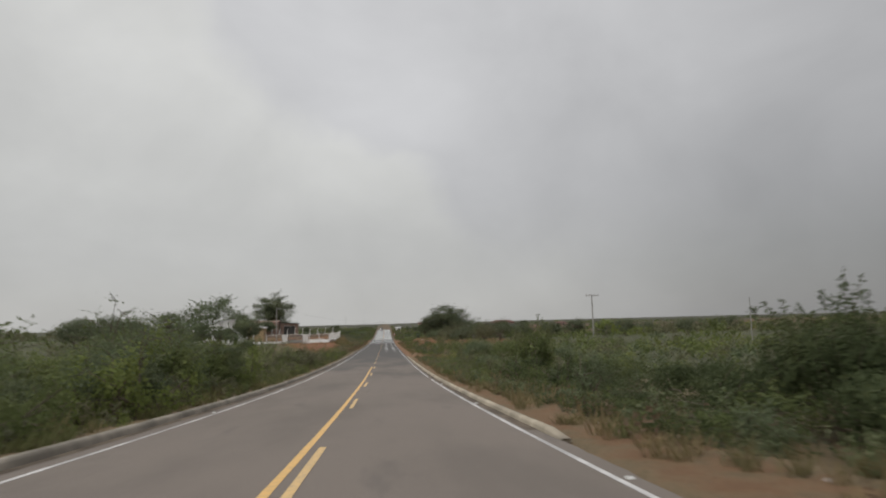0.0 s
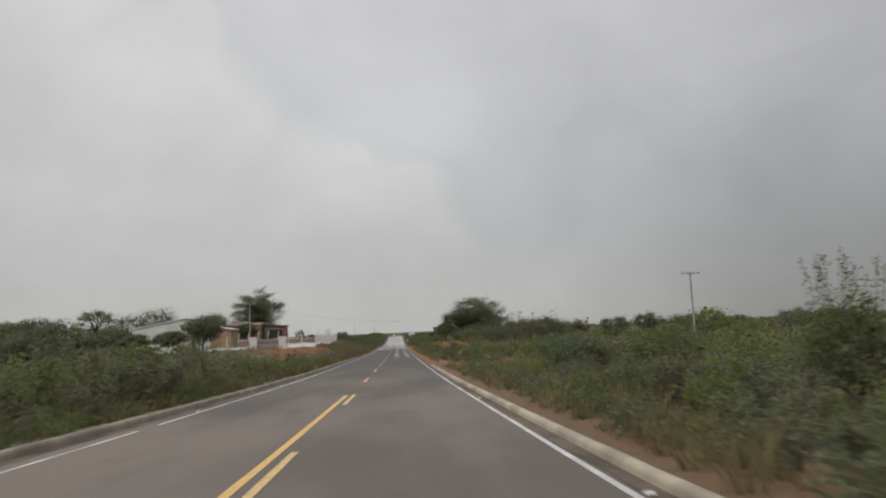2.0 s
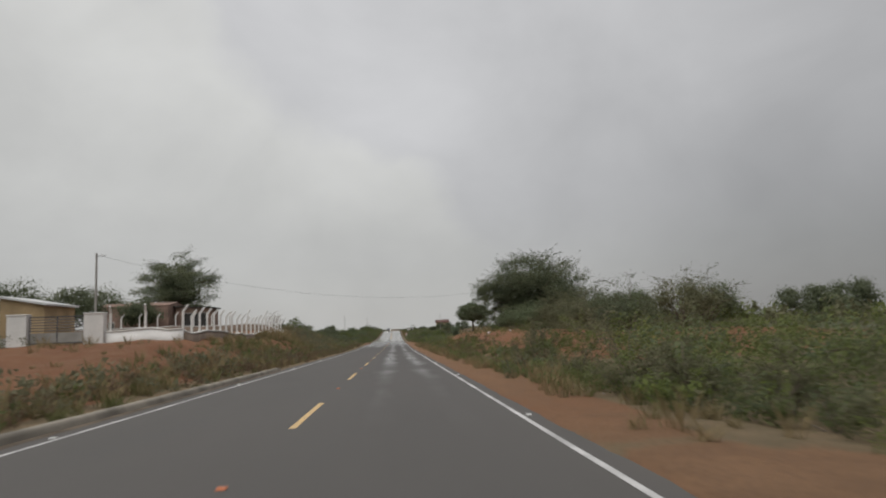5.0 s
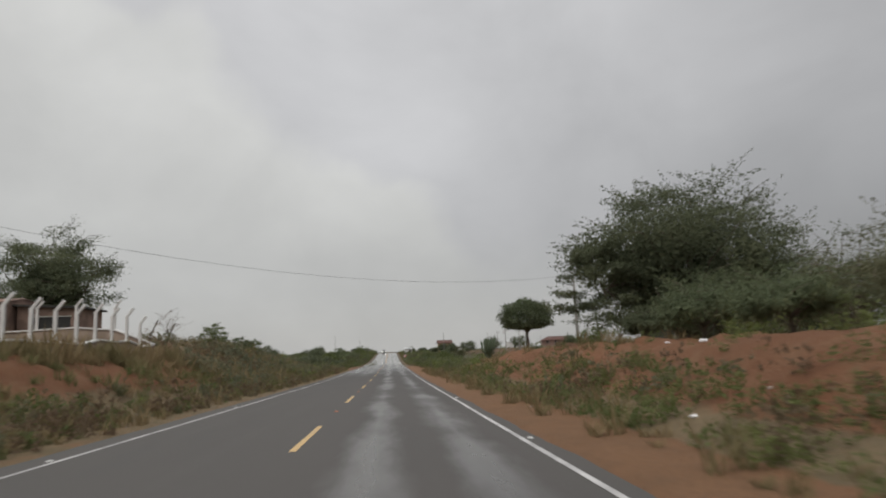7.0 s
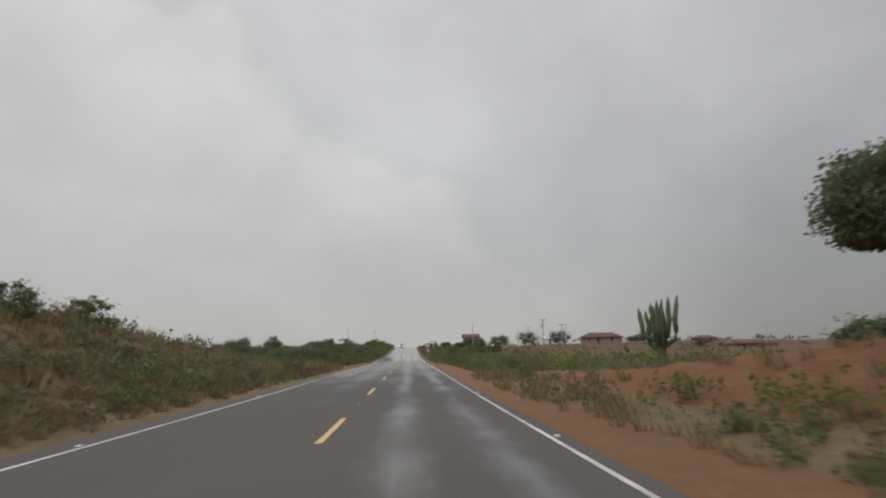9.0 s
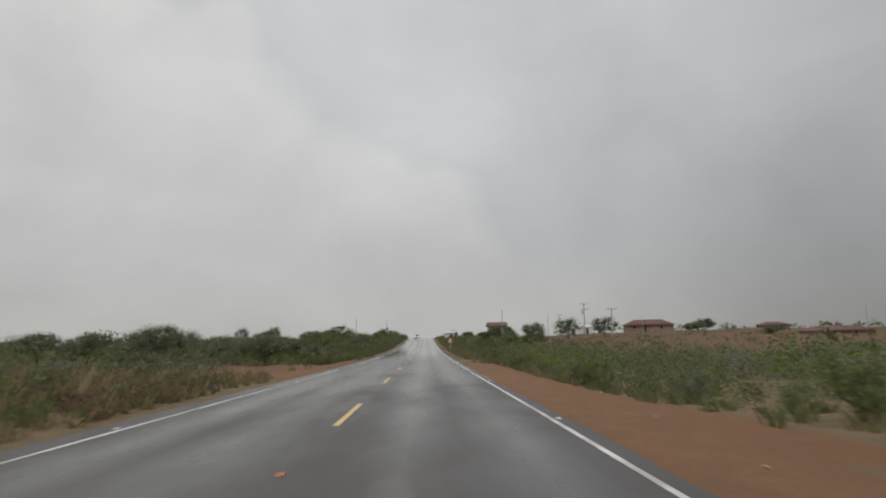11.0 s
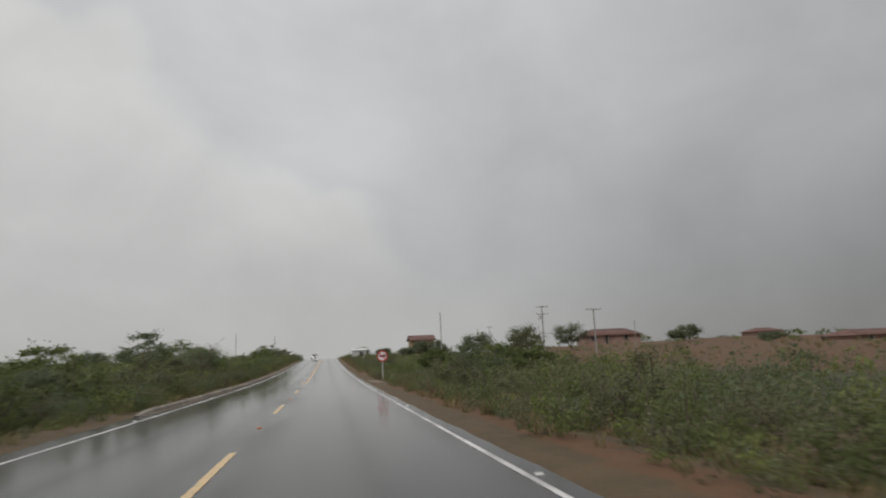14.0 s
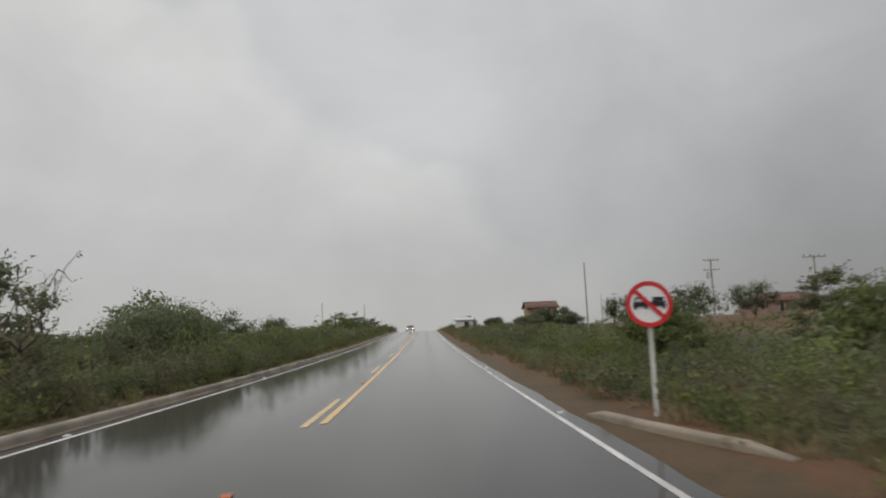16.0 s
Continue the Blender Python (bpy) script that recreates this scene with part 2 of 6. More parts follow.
CAR_PAINT = plain("silver_car_paint", (0.24, 0.245, 0.25), 0.25, 0.05, 3, 0.001, 0.6, 0.5)
RUBBER = plain("tyre_rubber", (0.025, 0.025, 0.025), 0.8, 0.1, 8, 0.002)
GLASS = plain("car_glass", (0.02, 0.022, 0.025), 0.08, 0.05, 3, 0.0005, 0.7)
lamp_mat = Mat("headlight_on", 0.3)
lamp_mat.set("Emission Color", (1.0, 0.96, 0.88)).set("Emission Strength", 3.5)
HEADLIGHT = lamp_mat.m


def yellow_paint(name, fresh, old, wear):
    m = Mat(name, 0.6, 0.5)
    along = m.n.new("ShaderNodeSeparateXYZ")
    m.l.new(m.c, along.inputs[0])
    m.set("Roughness", m.rng(along.outputs[1], 200, 275, 0.6, 0.26))
    worn = m.rng(m.noise(9, 6, 0.7), 0.42, 0.66, 0, wear)
    m.set("Base Color", m.mix(worn, fresh, old))
    m.bump(m.noise(60, 3), 0.002, 0.5)
    return m.m


LINE_YELLOW = yellow_paint("road_paint_yellow", (0.60, 0.36, 0.105), (0.30, 0.215, 0.125), 0.55)
DASH_YELLOW = yellow_paint("worn_road_paint_yellow", (0.56, 0.37, 0.145), (0.25, 0.20, 0.14), 0.75)


def asphalt():
    """Old grey asphalt, dry where the ride starts, wet by the shower further on: wheel tracks hold the water."""
    m = Mat("asphalt", 0.7, 0.5)
    xyz = m.n.new("ShaderNodeSeparateXYZ")
    m.l.new(m.c, xyz.inputs[0])
    x, y = xyz.outputs[0], xyz.outputs[1]
    grain = m.noise(55, 4, 0.7)
    blotch = m.noise(0.35, 4, 0.6, stretch=(1.0, 0.28, 1.0))
    patch = m.noise(0.9, 5, 0.6, stretch=(1.0, 0.2, 1.0))
    damp = m.rng(m.math("ADD", y, m.math("MULTIPLY", m.math("SUBTRACT", blotch, 0.5), 90.0)), 35, 95)
    shower = m.rng(m.math("ADD", y, m.math("MULTIPLY", m.math("SUBTRACT", blotch, 0.5), 60.0)), 150, 245)
    lane = m.math("ABSOLUTE", m.math("SUBTRACT", m.math("ABSOLUTE", x), 1.85))
    lane = m.math("ABSOLUTE", m.math("SUBTRACT", lane, 0.70))
    track = m.rng(m.math("ADD", lane, m.math("MULTIPLY", m.math("SUBTRACT", patch, 0.5), 1.2)), -0.05, 0.85, 1.0, 0.0)
    groove = track
    track = m.math("MULTIPLY", track, m.rng(x, -0.6, 0.8, 0.35, 1.0))
    track = m.math("MULTIPLY", track, m.math("MULTIPLY", m.rng(y, 80, 135), m.rng(m.noise(0.12, 3), 0.3, 0.6, 0.6, 1.0)))
    film = m.math("MAXIMUM", m.math("MULTIPLY", track, 0.74), m.math("MULTIPLY", shower, m.math("ADD", m.math("MULTIPLY", groove, 0.22), m.rng(patch, 0.2, 0.8, 0.66, 0.84))))
    film = m.math("MAXIMUM", film, m.math("MULTIPLY", damp, 0.22))
    dry = m.mix(m.rng(grain, 0.3, 0.75), (0.132, 0.110, 0.094), (0.172, 0.146, 0.126))
    dry = m.mix(m.rng(blotch, 0.42, 0.68, 0, 0.6), dry, (0.100, 0.086, 0.074))
    dry = m.mix(m.rng(patch, 0.58, 0.70, 0, 0.4), dry, (0.075, 0.068, 0.062))
    damped = m.mix(m.math("MULTIPLY", damp, 0.85), dry, (0.058, 0.0555, 0.0535))
    m.set("Base Color", m.mix(shower, damped, (0.043, 0.041, 0.040)))
    m.set("Roughness", m.math("MULTIPLY", m.rng(y, 245, 285, 1.0, 0.40), m.rng(m.math("ADD", film, m.math("MULTIPLY", m.math("SUBTRACT", patch, 0.5), 0.12)), 0.05, 0.95, 0.82, 0.17)))
    m.set("IOR", 1.36)
    m.set("Specular IOR Level", m.math("MULTIPLY", m.rng(y, 190, 262, 1.0, 0.30), m.rng(film, 0.6, 1.0, 0.42, 0.55)))
    relief = m.math("ADD", grain, m.math("MULTIPLY", m.noise(6, 3), 0.5))
    m.bump(m.math("MULTIPLY", relief, m.rng(film, 0.1, 0.9, 1.0, 0.10)), 0.004, 0.35)
    return m.m


ASPHALT = asphalt()


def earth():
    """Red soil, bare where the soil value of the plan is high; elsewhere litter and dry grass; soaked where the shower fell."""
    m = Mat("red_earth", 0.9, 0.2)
    soil = m.attr("soil")
    big, mid, fine = m.noise(0.13, 4), m.noise(1.3, 5, 0.6), m.noise(14, 5, 0.7)
    red = m.mix(m.rng(big, 0.35, 0.65), (0.190, 0.084, 0.041), (0.158, 0.073, 0.038))
    red = m.mix(m.rng(mid, 0.42, 0.70, 0, 0.85), red, (0.198, 0.112, 0.063))
    red = m.mix(m.rng(fine, 0.42, 0.7, 0, 0.75), red, (0.122, 0.058, 0.031))
    litter = m.mix(m.rng(mid, 0.3, 0.7), (0.140, 0.104, 0.062), (0.200, 0.142, 0.084))
    litter = m.mix(m.rng(fine, 0.4, 0.75, 0, 0.7), litter, (0.080, 0.080, 0.044))
    f = m.rng(m.math("ADD", soil, m.math("MULTIPLY", m.math("SUBTRACT", mid, 0.5), 0.9)), 0.35, 0.65)
    sand = m.mix(m.rng(mid, 0.38, 0.66), (0.212, 0.124, 0.068), (0.166, 0.096, 0.053))
    sand = m.mix(m.rng(fine, 0.42, 0.72, 0, 0.7), sand, (0.110, 0.066, 0.038))
    red = m.mix(m.attr("sandy"), red, sand)
    green = m.mix(m.rng(m.noise(0.5, 4, 0.6), 0.35, 0.65), (0.050, 0.056, 0.031), (0.078, 0.082, 0.046))
    litter = m.mix(m.attr("scrubby"), litter, green)
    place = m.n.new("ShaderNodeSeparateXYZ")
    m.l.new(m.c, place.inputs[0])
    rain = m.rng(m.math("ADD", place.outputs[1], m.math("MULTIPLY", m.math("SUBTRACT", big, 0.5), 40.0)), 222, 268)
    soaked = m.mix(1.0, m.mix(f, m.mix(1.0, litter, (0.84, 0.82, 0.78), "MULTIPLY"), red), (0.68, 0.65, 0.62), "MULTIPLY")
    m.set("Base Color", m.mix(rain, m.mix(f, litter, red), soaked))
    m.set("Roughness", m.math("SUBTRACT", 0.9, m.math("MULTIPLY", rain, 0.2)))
    m.bump(m.math("ADD", m.math("MULTIPLY", fine, 0.6), mid), 0.14, 0.9)
    return m.m


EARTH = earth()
GUTTER_DIRT = plain("gutter_dirt", (0.115, 0.090, 0.068), 0.9, 0.4, 4, 0.01, 0.2)

# ---- mesh helpers ----


def put(name, me, material, parent=None, label="", smooth=False):
    """Link a mesh as one object, under a thing or a part if a parent is given."""
    if material and not me.materials:
        me.materials.append(material)
    if smooth:
        me.polygons.foreach_set("use_smooth", [True] * len(me.polygons))
    ob = new(name, me)
    ob.parent = parent
    if label:
        tagged(ob, label)
    return ob


def part(name, bm, material, parent, label="", smooth=False):
    me = bpy.data.meshes.new(name)
    bm.to_mesh(me)
    bm.free()
    return put(name, me, material, parent, label, smooth)


def thing(name, x, y, z, label, category, group="", turn=0.0, kind=""):
    ob = new(name)
    ob.matrix_basis = pose(x, y, z, 0, 0, turn)
    return tagged(ob, label, category, group, kind)


def quads(name, verts, faces):
    """A mesh from numpy arrays of vertices (n, 3) and four-cornered faces (m, 4)."""
    me = bpy.data.meshes.new(name)
    verts, faces = np.asarray(verts, np.float32), np.asarray(faces, np.int32)
    me.vertices.add(len(verts))
    me.vertices.foreach_set("co", verts.ravel())
    me.loops.add(faces.size)
    me.loops.foreach_set("vertex_index", faces.ravel())
    me.polygons.add(len(faces))
    me.polygons.foreach_set("loop_start", np.arange(0, faces.size, 4, dtype=np.int32))
    me.update(calc_edges=True)
    return me


def box(bm, cx, cy, cz, sx, sy, sz, bevel=0.0, m=None):
    """A box by its centre and size, with bevelled edges."""
    made = bmesh.ops.create_cube(bm, size=1.0, matrix=(m or Matrix()) @ Matrix.Translation((cx, cy, cz)) @ Matrix.Diagonal((sx, sy, sz, 1)))
    if bevel:
        edges = list({e for v in made["verts"] for e in v.link_edges})
        bmesh.ops.bevel(bm, geom=edges, offset=bevel, segments=2, affect="EDGES", profile=0.5)
    return bm


def boxed(*a, **k):
    return box(bmesh.new(), *a, **k)


def rod(bm, a, b, r0, r1=None, sides=8):
    """A tapered round bar from a to b."""
    a, b = Vector(a), Vector(b)
    m = Matrix.Translation((a + b) / 2) @ (b - a).to_track_quat("Z", "Y").to_matrix().to_4x4()
    bmesh.ops.create_cone(bm, cap_ends=True, segments=sides, radius1=r0, radius2=r0 if r1 is None else r1, depth=(b - a).length, matrix=m)
    return bm


def rodded(*a, **k):
    return rod(bmesh.new(), *a, **k)


def sm(a, b, x):
    t = np.clip((np.asarray(x, float) - a) / (b - a), 0, 1)
    return t * t * (3 - 2 * t)


def win(y, a, b, c, d):
    return sm(a, b, y) * (1 - sm(c, d, y))


# ---- the lie of the land ----
# the road runs along y; its level every 30 m from y = -90
LEVELS = np.array([12.6, 12.2, 11.36, 9.02, 7.45, 6.47, 5.80, 5.29, 4.80, 4.36, 4.09, 3.79, 3.61, 3.60, 3.88, 4.39,
                   5.0, 5.42, 5.46, 5.05, 4.45, 3.75, 3.05, 2.5, 2.1, 1.8, 1.6])


def road_z(y):
    y = np.asarray(y, float)
    u = np.clip((y + 90) / 30.0, 0, len(LEVELS) - 1.0001)
    i = u.astype(int)
    s = u - i
    z = np.concatenate([[LEVELS[0]], LEVELS, [LEVELS[-1], LEVELS[-1]]])
    p0, p1, p2, p3 = z[i], z[i + 1], z[i + 2], z[i + 3]
    near = p1 + 0.5 * s * (p2 - p0 + s * (2 * p0 - 5 * p1 + 4 * p2 - p3 + s * (3 * (p1 - p2) + p3 - p0)))
    return near - 1.2 * sm(690, 2500, y)


def wob(x, y, f, seed=0.0):
    """Cheap smooth unevenness between about -1 and 1."""
    return (np.sin(x * f * 1.0 + 1.7 * np.sin(y * f * 0.63 + seed)) * np.cos(y * f * 0.87 + 1.3 * np.sin(x * f * 0.71 + 2 * seed))
            + 0.5 * np.sin(x * f * 2.3 + y * f * 1.9 + seed) * np.cos(y * f * 2.7 - x * f * 1.1)) / 1.5


def rel(x, y):
    """The ground's height over the road's level at that y."""
    x, y = np.asarray(x, float), np.asarray(y, float)
    r, l = np.maximum(x, 0), np.maximum(-x, 0)
    right = (-0.45 * sm(4.8, 9, r) * (1 - sm(92, 122, y))
             + 1.62 * sm(5.4, 9.6, r) * win(y, 106, 145, 166, 206) - 0.5 * sm(11, 20, r) * win(y, 106, 145, 166, 206)
             - 0.55 * sm(4.8, 8.5, r) * sm(205, 225, y) + 1.2 * sm(24, 70, r) * sm(240, 330, y))
    left = (-0.55 * sm(4.9, 8, l) * (1 - sm(78, 112, y))
            + 1.62 * sm(5.0, 9.0, l) * win(y, 102, 127, 148, 170) + 2.95 * sm(5.2, 12.5, l) * win(y, 144, 170, 184, 230) - 0.35 * sm(4.9, 8, l) * sm(222, 240, y))
    a = np.abs(x)
    rough = 0.05 * sm(4.2, 6, a) * wob(x, y, 2.1, 0.4) + 0.16 * sm(6, 11, a) * wob(x, y, 0.6, 1.1) + 0.8 * sm(40, 120, a) * wob(x, y, 0.035, 2.0)
    bank = sm(5.5, 7, a) * (1 - sm(11, 13.5, a)) * win(y, 112, 135, 190, 215) * (0.17 * wob(x * 1.5, y, 1.3, 0.7) + 0.10 * wob(x, y * 1.4, 3.1, 1.9)) * np.where(x > 0, 0.8, 1.0)
    hollow = -1.9 * win(x, 80, 92, 125, 140) * win(y, 340, 352, 384, 400)
    return np.where(x > 0, right, left) + rough + bank + hollow - 0.09 * (1 - np.where(x > 0, sm(3.62, 3.95, a), sm(3.95, 4.3, a))) - 0.03


def ground(x, y):
    return road_z(y) + rel(x, y)


def gz(x, y):
    return float(ground(np.array([x]), np.array([y]))[0])


def soil_at(x, y):
    """How bare the red soil lies: 0 grown over, 1 bare."""
    r, l = np.maximum(x, 0), np.maximum(-x, 0)
    s = 0.30 - 0.3 * sm(14, 30, np.abs(x))
    s = np.maximum(s, 0.52 * win(r, 3.6, 4.2, 5.6, 7.2) * (1 - sm(75, 100, y)))
    s = np.maximum(s, 1.0 * win(r, 3.5, 4.0, 10, 15) * win(y, 83, 88, 98.5, 101))
    s = np.maximum(s, 0.95 * win(r, 3.5, 4.0, 5.2, 5.9) * win(y, 96, 104, 205, 215))
    s = np.maximum(s, 1.0 * win(r, 6.2, 7.2, 24, 34) * win(y, 112, 122, 200, 212))
    s = np.maximum(s, 1.0 * win(r, 3.5, 4.0, 6.3, 7.4) * win(y, 203, 210, 240, 252))
    s = np.maximum(s, 0.68 * win(r, 4.35, 4.7, 5.2, 6.0) * sm(236, 250, y))
    s = np.maximum(s, 0.5 * sm(24, 34, r) * win(y, 250, 300, 420, 470))
    s = np.maximum(s, 0.95 * sm(5.2, 6.2, l) * (1 - sm(0.0, 3.0, l - 6.0 - (y - 98) * 0.36)) * win(y, 98, 104, 128, 131))
    s = np.maximum(s, 0.95 * win(l, 6.4, 7.2, 9.8, 11) * win(y, 124, 130, 160, 170))
    s = np.maximum(s, 0.55 * win(l, 9.4, 10.4, 24, 30) * win(y, 128, 131, 160, 166))
    s = np.maximum(s, 0.42 * win(l, 7.2, 8.8, 14, 16) * win(y, 160, 166, 172, 182))
    s = np.maximum(s, 0.45 * win(l, 7.5, 10, 14, 16) * win(y, 172, 182, 205, 225))
    s = np.maximum(s, 0.4 * win(l, 3.6, 4.2, 4.5, 5.0) * win(y, 122, 130, 250, 262))
    s = np.maximum(s, 1.0 * win(l, 3.5, 4.0, 44, 52) * win(y, 222 + 0.5 * np.minimum(l, 24), 230 + 0.5 * np.minimum(l, 24), 260, 263))
    return s


def sandy_at(x, y):
    """Where the soil is pale sand rather than red earth."""
    r, l = np.maximum(x, 0), np.maximum(-x, 0)
    s = 0.95 * win(r, 3.5, 3.7, 11, 16) * (1 - sm(96, 112, y))
    s = np.maximum(s, 0.7 * win(r, 3.5, 3.7, 5.0, 6.2) * sm(98, 110, y))
    s = np.maximum(s, 0.55 * win(r, 3.5, 3.7, 8, 10) * win(y, 200, 212, 250, 262))
    return np.maximum(s, 0.5 * win(l, 3.5, 3.7, 26, 32) * win(y, 205, 225, 262, 268))


xs = np.unique(np.concatenate([np.arange(-16, 16.01, 0.4), np.arange(-60, 60.1, 2.5), np.arange(-300, 301, 20), np.arange(-2600, 2601, 200)]).round(2))
ys = np.unique(np.concatenate([np.arange(-30, 431, 1.0), np.arange(-300, 720, 10), np.arange(-800, 4401, 100)]).round(2))
gx, gy = np.meshgrid(xs, ys)
n_col = len(xs)
idx = np.arange(len(ys) * n_col).reshape(len(ys), n_col)
ground_mesh = quads("ground", np.stack([gx.ravel(), gy.ravel(), ground(gx, gy).ravel()], 1),
                    np.stack([idx[:-1, :-1].ravel(), idx[:-1, 1:].ravel(), idx[1:, 1:].ravel(), idx[1:, :-1].ravel()], 1))
soil_layer = ground_mesh.attributes.new("soil", "FLOAT", "POINT")
soil_layer.data.foreach_set("value", soil_at(gx, gy).ravel().astype(np.float32))
sand_layer = ground_mesh.attributes.new("sandy", "FLOAT", "POINT")
sand_layer.data.foreach_set("value", sandy_at(gx, gy).ravel().astype(np.float32))
scrub_layer = ground_mesh.attributes.new("scrubby", "FLOAT", "POINT")
scrub_layer.data.foreach_set("value", (sm(10, 22, np.abs(gx)) * (1 - win(gx, -46, -40, -6, -4) * win(gy, 228, 234, 262, 265)) * (1 - 0.75 * sm(24, 34, gx) * win(gy, 260, 300, 420, 470)) * 0.95).ravel().astype(np.float32))
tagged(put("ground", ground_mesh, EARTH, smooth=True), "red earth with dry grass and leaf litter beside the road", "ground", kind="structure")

# ---- road, markings, kerbs ----


def strip(name, xa, xb, y0, y1, lift, step=1.0, ragged=0.0, cols=2, crown=0.0):
    """A flat band that follows the road's level from y0 to y1, between xa and xb."""
    yy = np.linspace(y0, y1, max(2, int((y1 - y0) / step) + 1))
    tx = np.linspace(0, 1, cols)
    a = xa + ragged * wob(yy * 0 + xa, yy, 1.1, 0.3) if ragged else yy * 0 + xa
    b = xb + ragged * wob(yy * 0 + xb, yy, 1.3, 0.9) if ragged else yy * 0 + xb
    px = a[:, None] + (b - a)[:, None] * tx[None]
    pz = road_z(yy)[:, None] + lift + crown * (1 - np.minimum(np.abs(px) / 4.0, 1))
    v = np.stack([px, np.repeat(yy[:, None], cols, 1), pz], 2).reshape(-1, 3)
    k = np.arange(len(yy) * cols).reshape(len(yy), cols)
    return quads(name, v, np.stack([k[:-1, :-1].ravel(), k[:-1, 1:].ravel(), k[1:, 1:].ravel(), k[1:, :-1].ravel()], 1))


CROWN = 0.03
tagged(put("road", strip("road", -4.02, 3.72, -60, 640, 0, 0.5, 0.06, 17, CROWN), ASPHALT, smooth=True), "grey asphalt two-lane road, dry at first and wet further on", "road", kind="structure")


def paint(name, x, w, y0, y1, material, label, group):
    lift = 0.004 + CROWN * (1 - min(abs(x) / 4.0, 1))
    return tagged(put(name, strip(name, x - w / 2, x + w / 2, y0, y1, lift, 1.0, 0.006), material), label, "road marking", group, "structure")


EDGE = 3.43
for y0, y1 in ((-60, 36.4), (38.7, 640)):
    paint("edge_line", EDGE, 0.08, y0, y1, LINE_WHITE, "worn white edge line painted on the asphalt", "edge lines")
for y0, y1 in ((-60, 50.7), (51.8, 237.9), (244.5, 640)):
    paint("edge_line", -EDGE, 0.08, y0, y1, LINE_WHITE, "worn white edge line painted on the asphalt", "edge lines")
paint("solid_centre_line", -0.115, 0.11, -60, 58.2, LINE_YELLOW, "solid yellow no-passing line on the asphalt", "centre lines")
paint("solid_centre_line", 0.12, 0.11, 294.8, 640, LINE_YELLOW, "solid yellow no-passing line on the wet asphalt", "centre lines")
for k in range(-5, 40):
    y0 = 6.5 + 12 * k
    off = 0.115 if k <= 4 else (-0.11 if k >= 24 else 0.0)
    paint("centre_dash", off, 0.105, y0, y0 + 4.0, DASH_YELLOW, "short yellow centre dash painted on the asphalt", "centre dashes")


def stud_mesh(material):
    bm = boxed(0, 0, 0.010, 0.09, 0.08, 0.024, 0.007)
    for v in bm.verts:
        if v.co.z > 0.012:
            v.co.y *= 0.55
    me = bpy.data.meshes.new("road_stud")
    bm.to_mesh(me)
    bm.free()
    me.materials.append(material)
    return me


stud_o, stud_w = stud_mesh(STUD_ORANGE), stud_mesh(STUD_WHITE)
for k in range(-2, 36):
    for x, y, me, label in ((0.0, 14.5 + 12 * k, stud_o, "small orange reflector stud on the centre of the road"),
                            (3.56, 7.0 + 12 * k, stud_w, "small white reflector stud on the road's edge"),
                            (-3.56, 7.0 + 12 * k, stud_w, "small white reflector stud on the road's edge")):
        if x == 0.0 and k < 5:
            continue
        ob = new("road_stud", me)
        ob.location = (x, y, float(road_z(y)) + CROWN * (1 - abs(x) / 4))
        tagged(ob, label, "road stud", "reflector studs")


def kerb(points, label, height=0.11, width=0.18, material=CONCRETE, laid=False):
    """A cast concrete kerb with a rounded, leaning face, swept along points of the plan; joints every metre or so."""
    pts = [Vector((x, y, 0)) for x, y in points]
    prof = [(-0.5, -0.25), (-0.42, 0.55), (-0.30, 0.86), (-0.1, 1.0), (0.2, 1.0), (0.42, 0.9), (0.5, 0.6), (0.5, -0.25)]
    v, f = [], []
    for i, p in enumerate(pts):
        d = (pts[min(i + 1, len(pts) - 1)] - pts[max(i - 1, 0)]).normalized()
        s = Vector((d.y, -d.x, 0))
        if p.x < 0:
            s = -s
        z = gz(p.x, p.y) - 0.01 if laid else float(road_z(p.y))
        dip = -0.006 if i % 2 else 0.0
        end = 0.25 if i in (0, len(pts) - 1) else 1.0
        for a, b in prof:
            q = p + s * a * width
            v.append((q.x + 0.008 * wob(p.y, a, 1.7), q.y, z + b * height * (end if b > 0 else 1) + dip))
    m = len(prof)
    for i in range(len(pts) - 1):
        for j in range(m - 1):
            f.append((i * m + j, i * m + j + 1, (i + 1) * m + j + 1, (i + 1) * m + j))
    f += [(0, 1, 2, 3), (0, 3, 4, 7), (4, 5, 6, 7)] + [tuple(len(v) - m + k for k in q) for q in ((3, 2, 1, 0), (7, 4, 3, 0), (7, 6, 5, 4))]
    return tagged(put("kerb", quads("kerb", v, f), material, smooth=True), label, "kerb", "roadside kerbs", "structure")


def line_points(x, y0, y1, step=1.0):
    n = int((y1 - y0) / step)
    return [(x, y0 + (y1 - y0) * i / n) for i in range(n + 1)]


kerb(line_points(3.80, 10.4, 86.9), "pale cast concrete kerb between the asphalt and the dry verge")
kerb(line_points(-4.06, -60, 126), "weathered concrete kerb against the roadside shrubs", 0.15, 0.2, WEATHERED)
kerb(line_points(-4.03, 273, 430), "weathered wet concrete kerb against the roadside shrubs", 0.13, 0.19, WEATHERED)
kerb([(4.02, 294.9), (4.06, 294.4), (4.14, 293.9), (4.26, 293.4), (4.40, 292.8), (4.56, 292.2), (4.75, 291.6), (4.95, 291.1)], "flared wet concrete gutter mouth beside the road sign", 0.12, 0.2, WET_CONCRETE, True)
kerb([(3.98, 251.8), (4.06, 251.3), (4.22, 250.8), (4.5, 250.3), (4.85, 249.8), (5.3, 249.4), (5.8, 249.1)], "flared wet concrete gutter mouth at the verge", 0.10, 0.18, WET_CONCRETE, True)
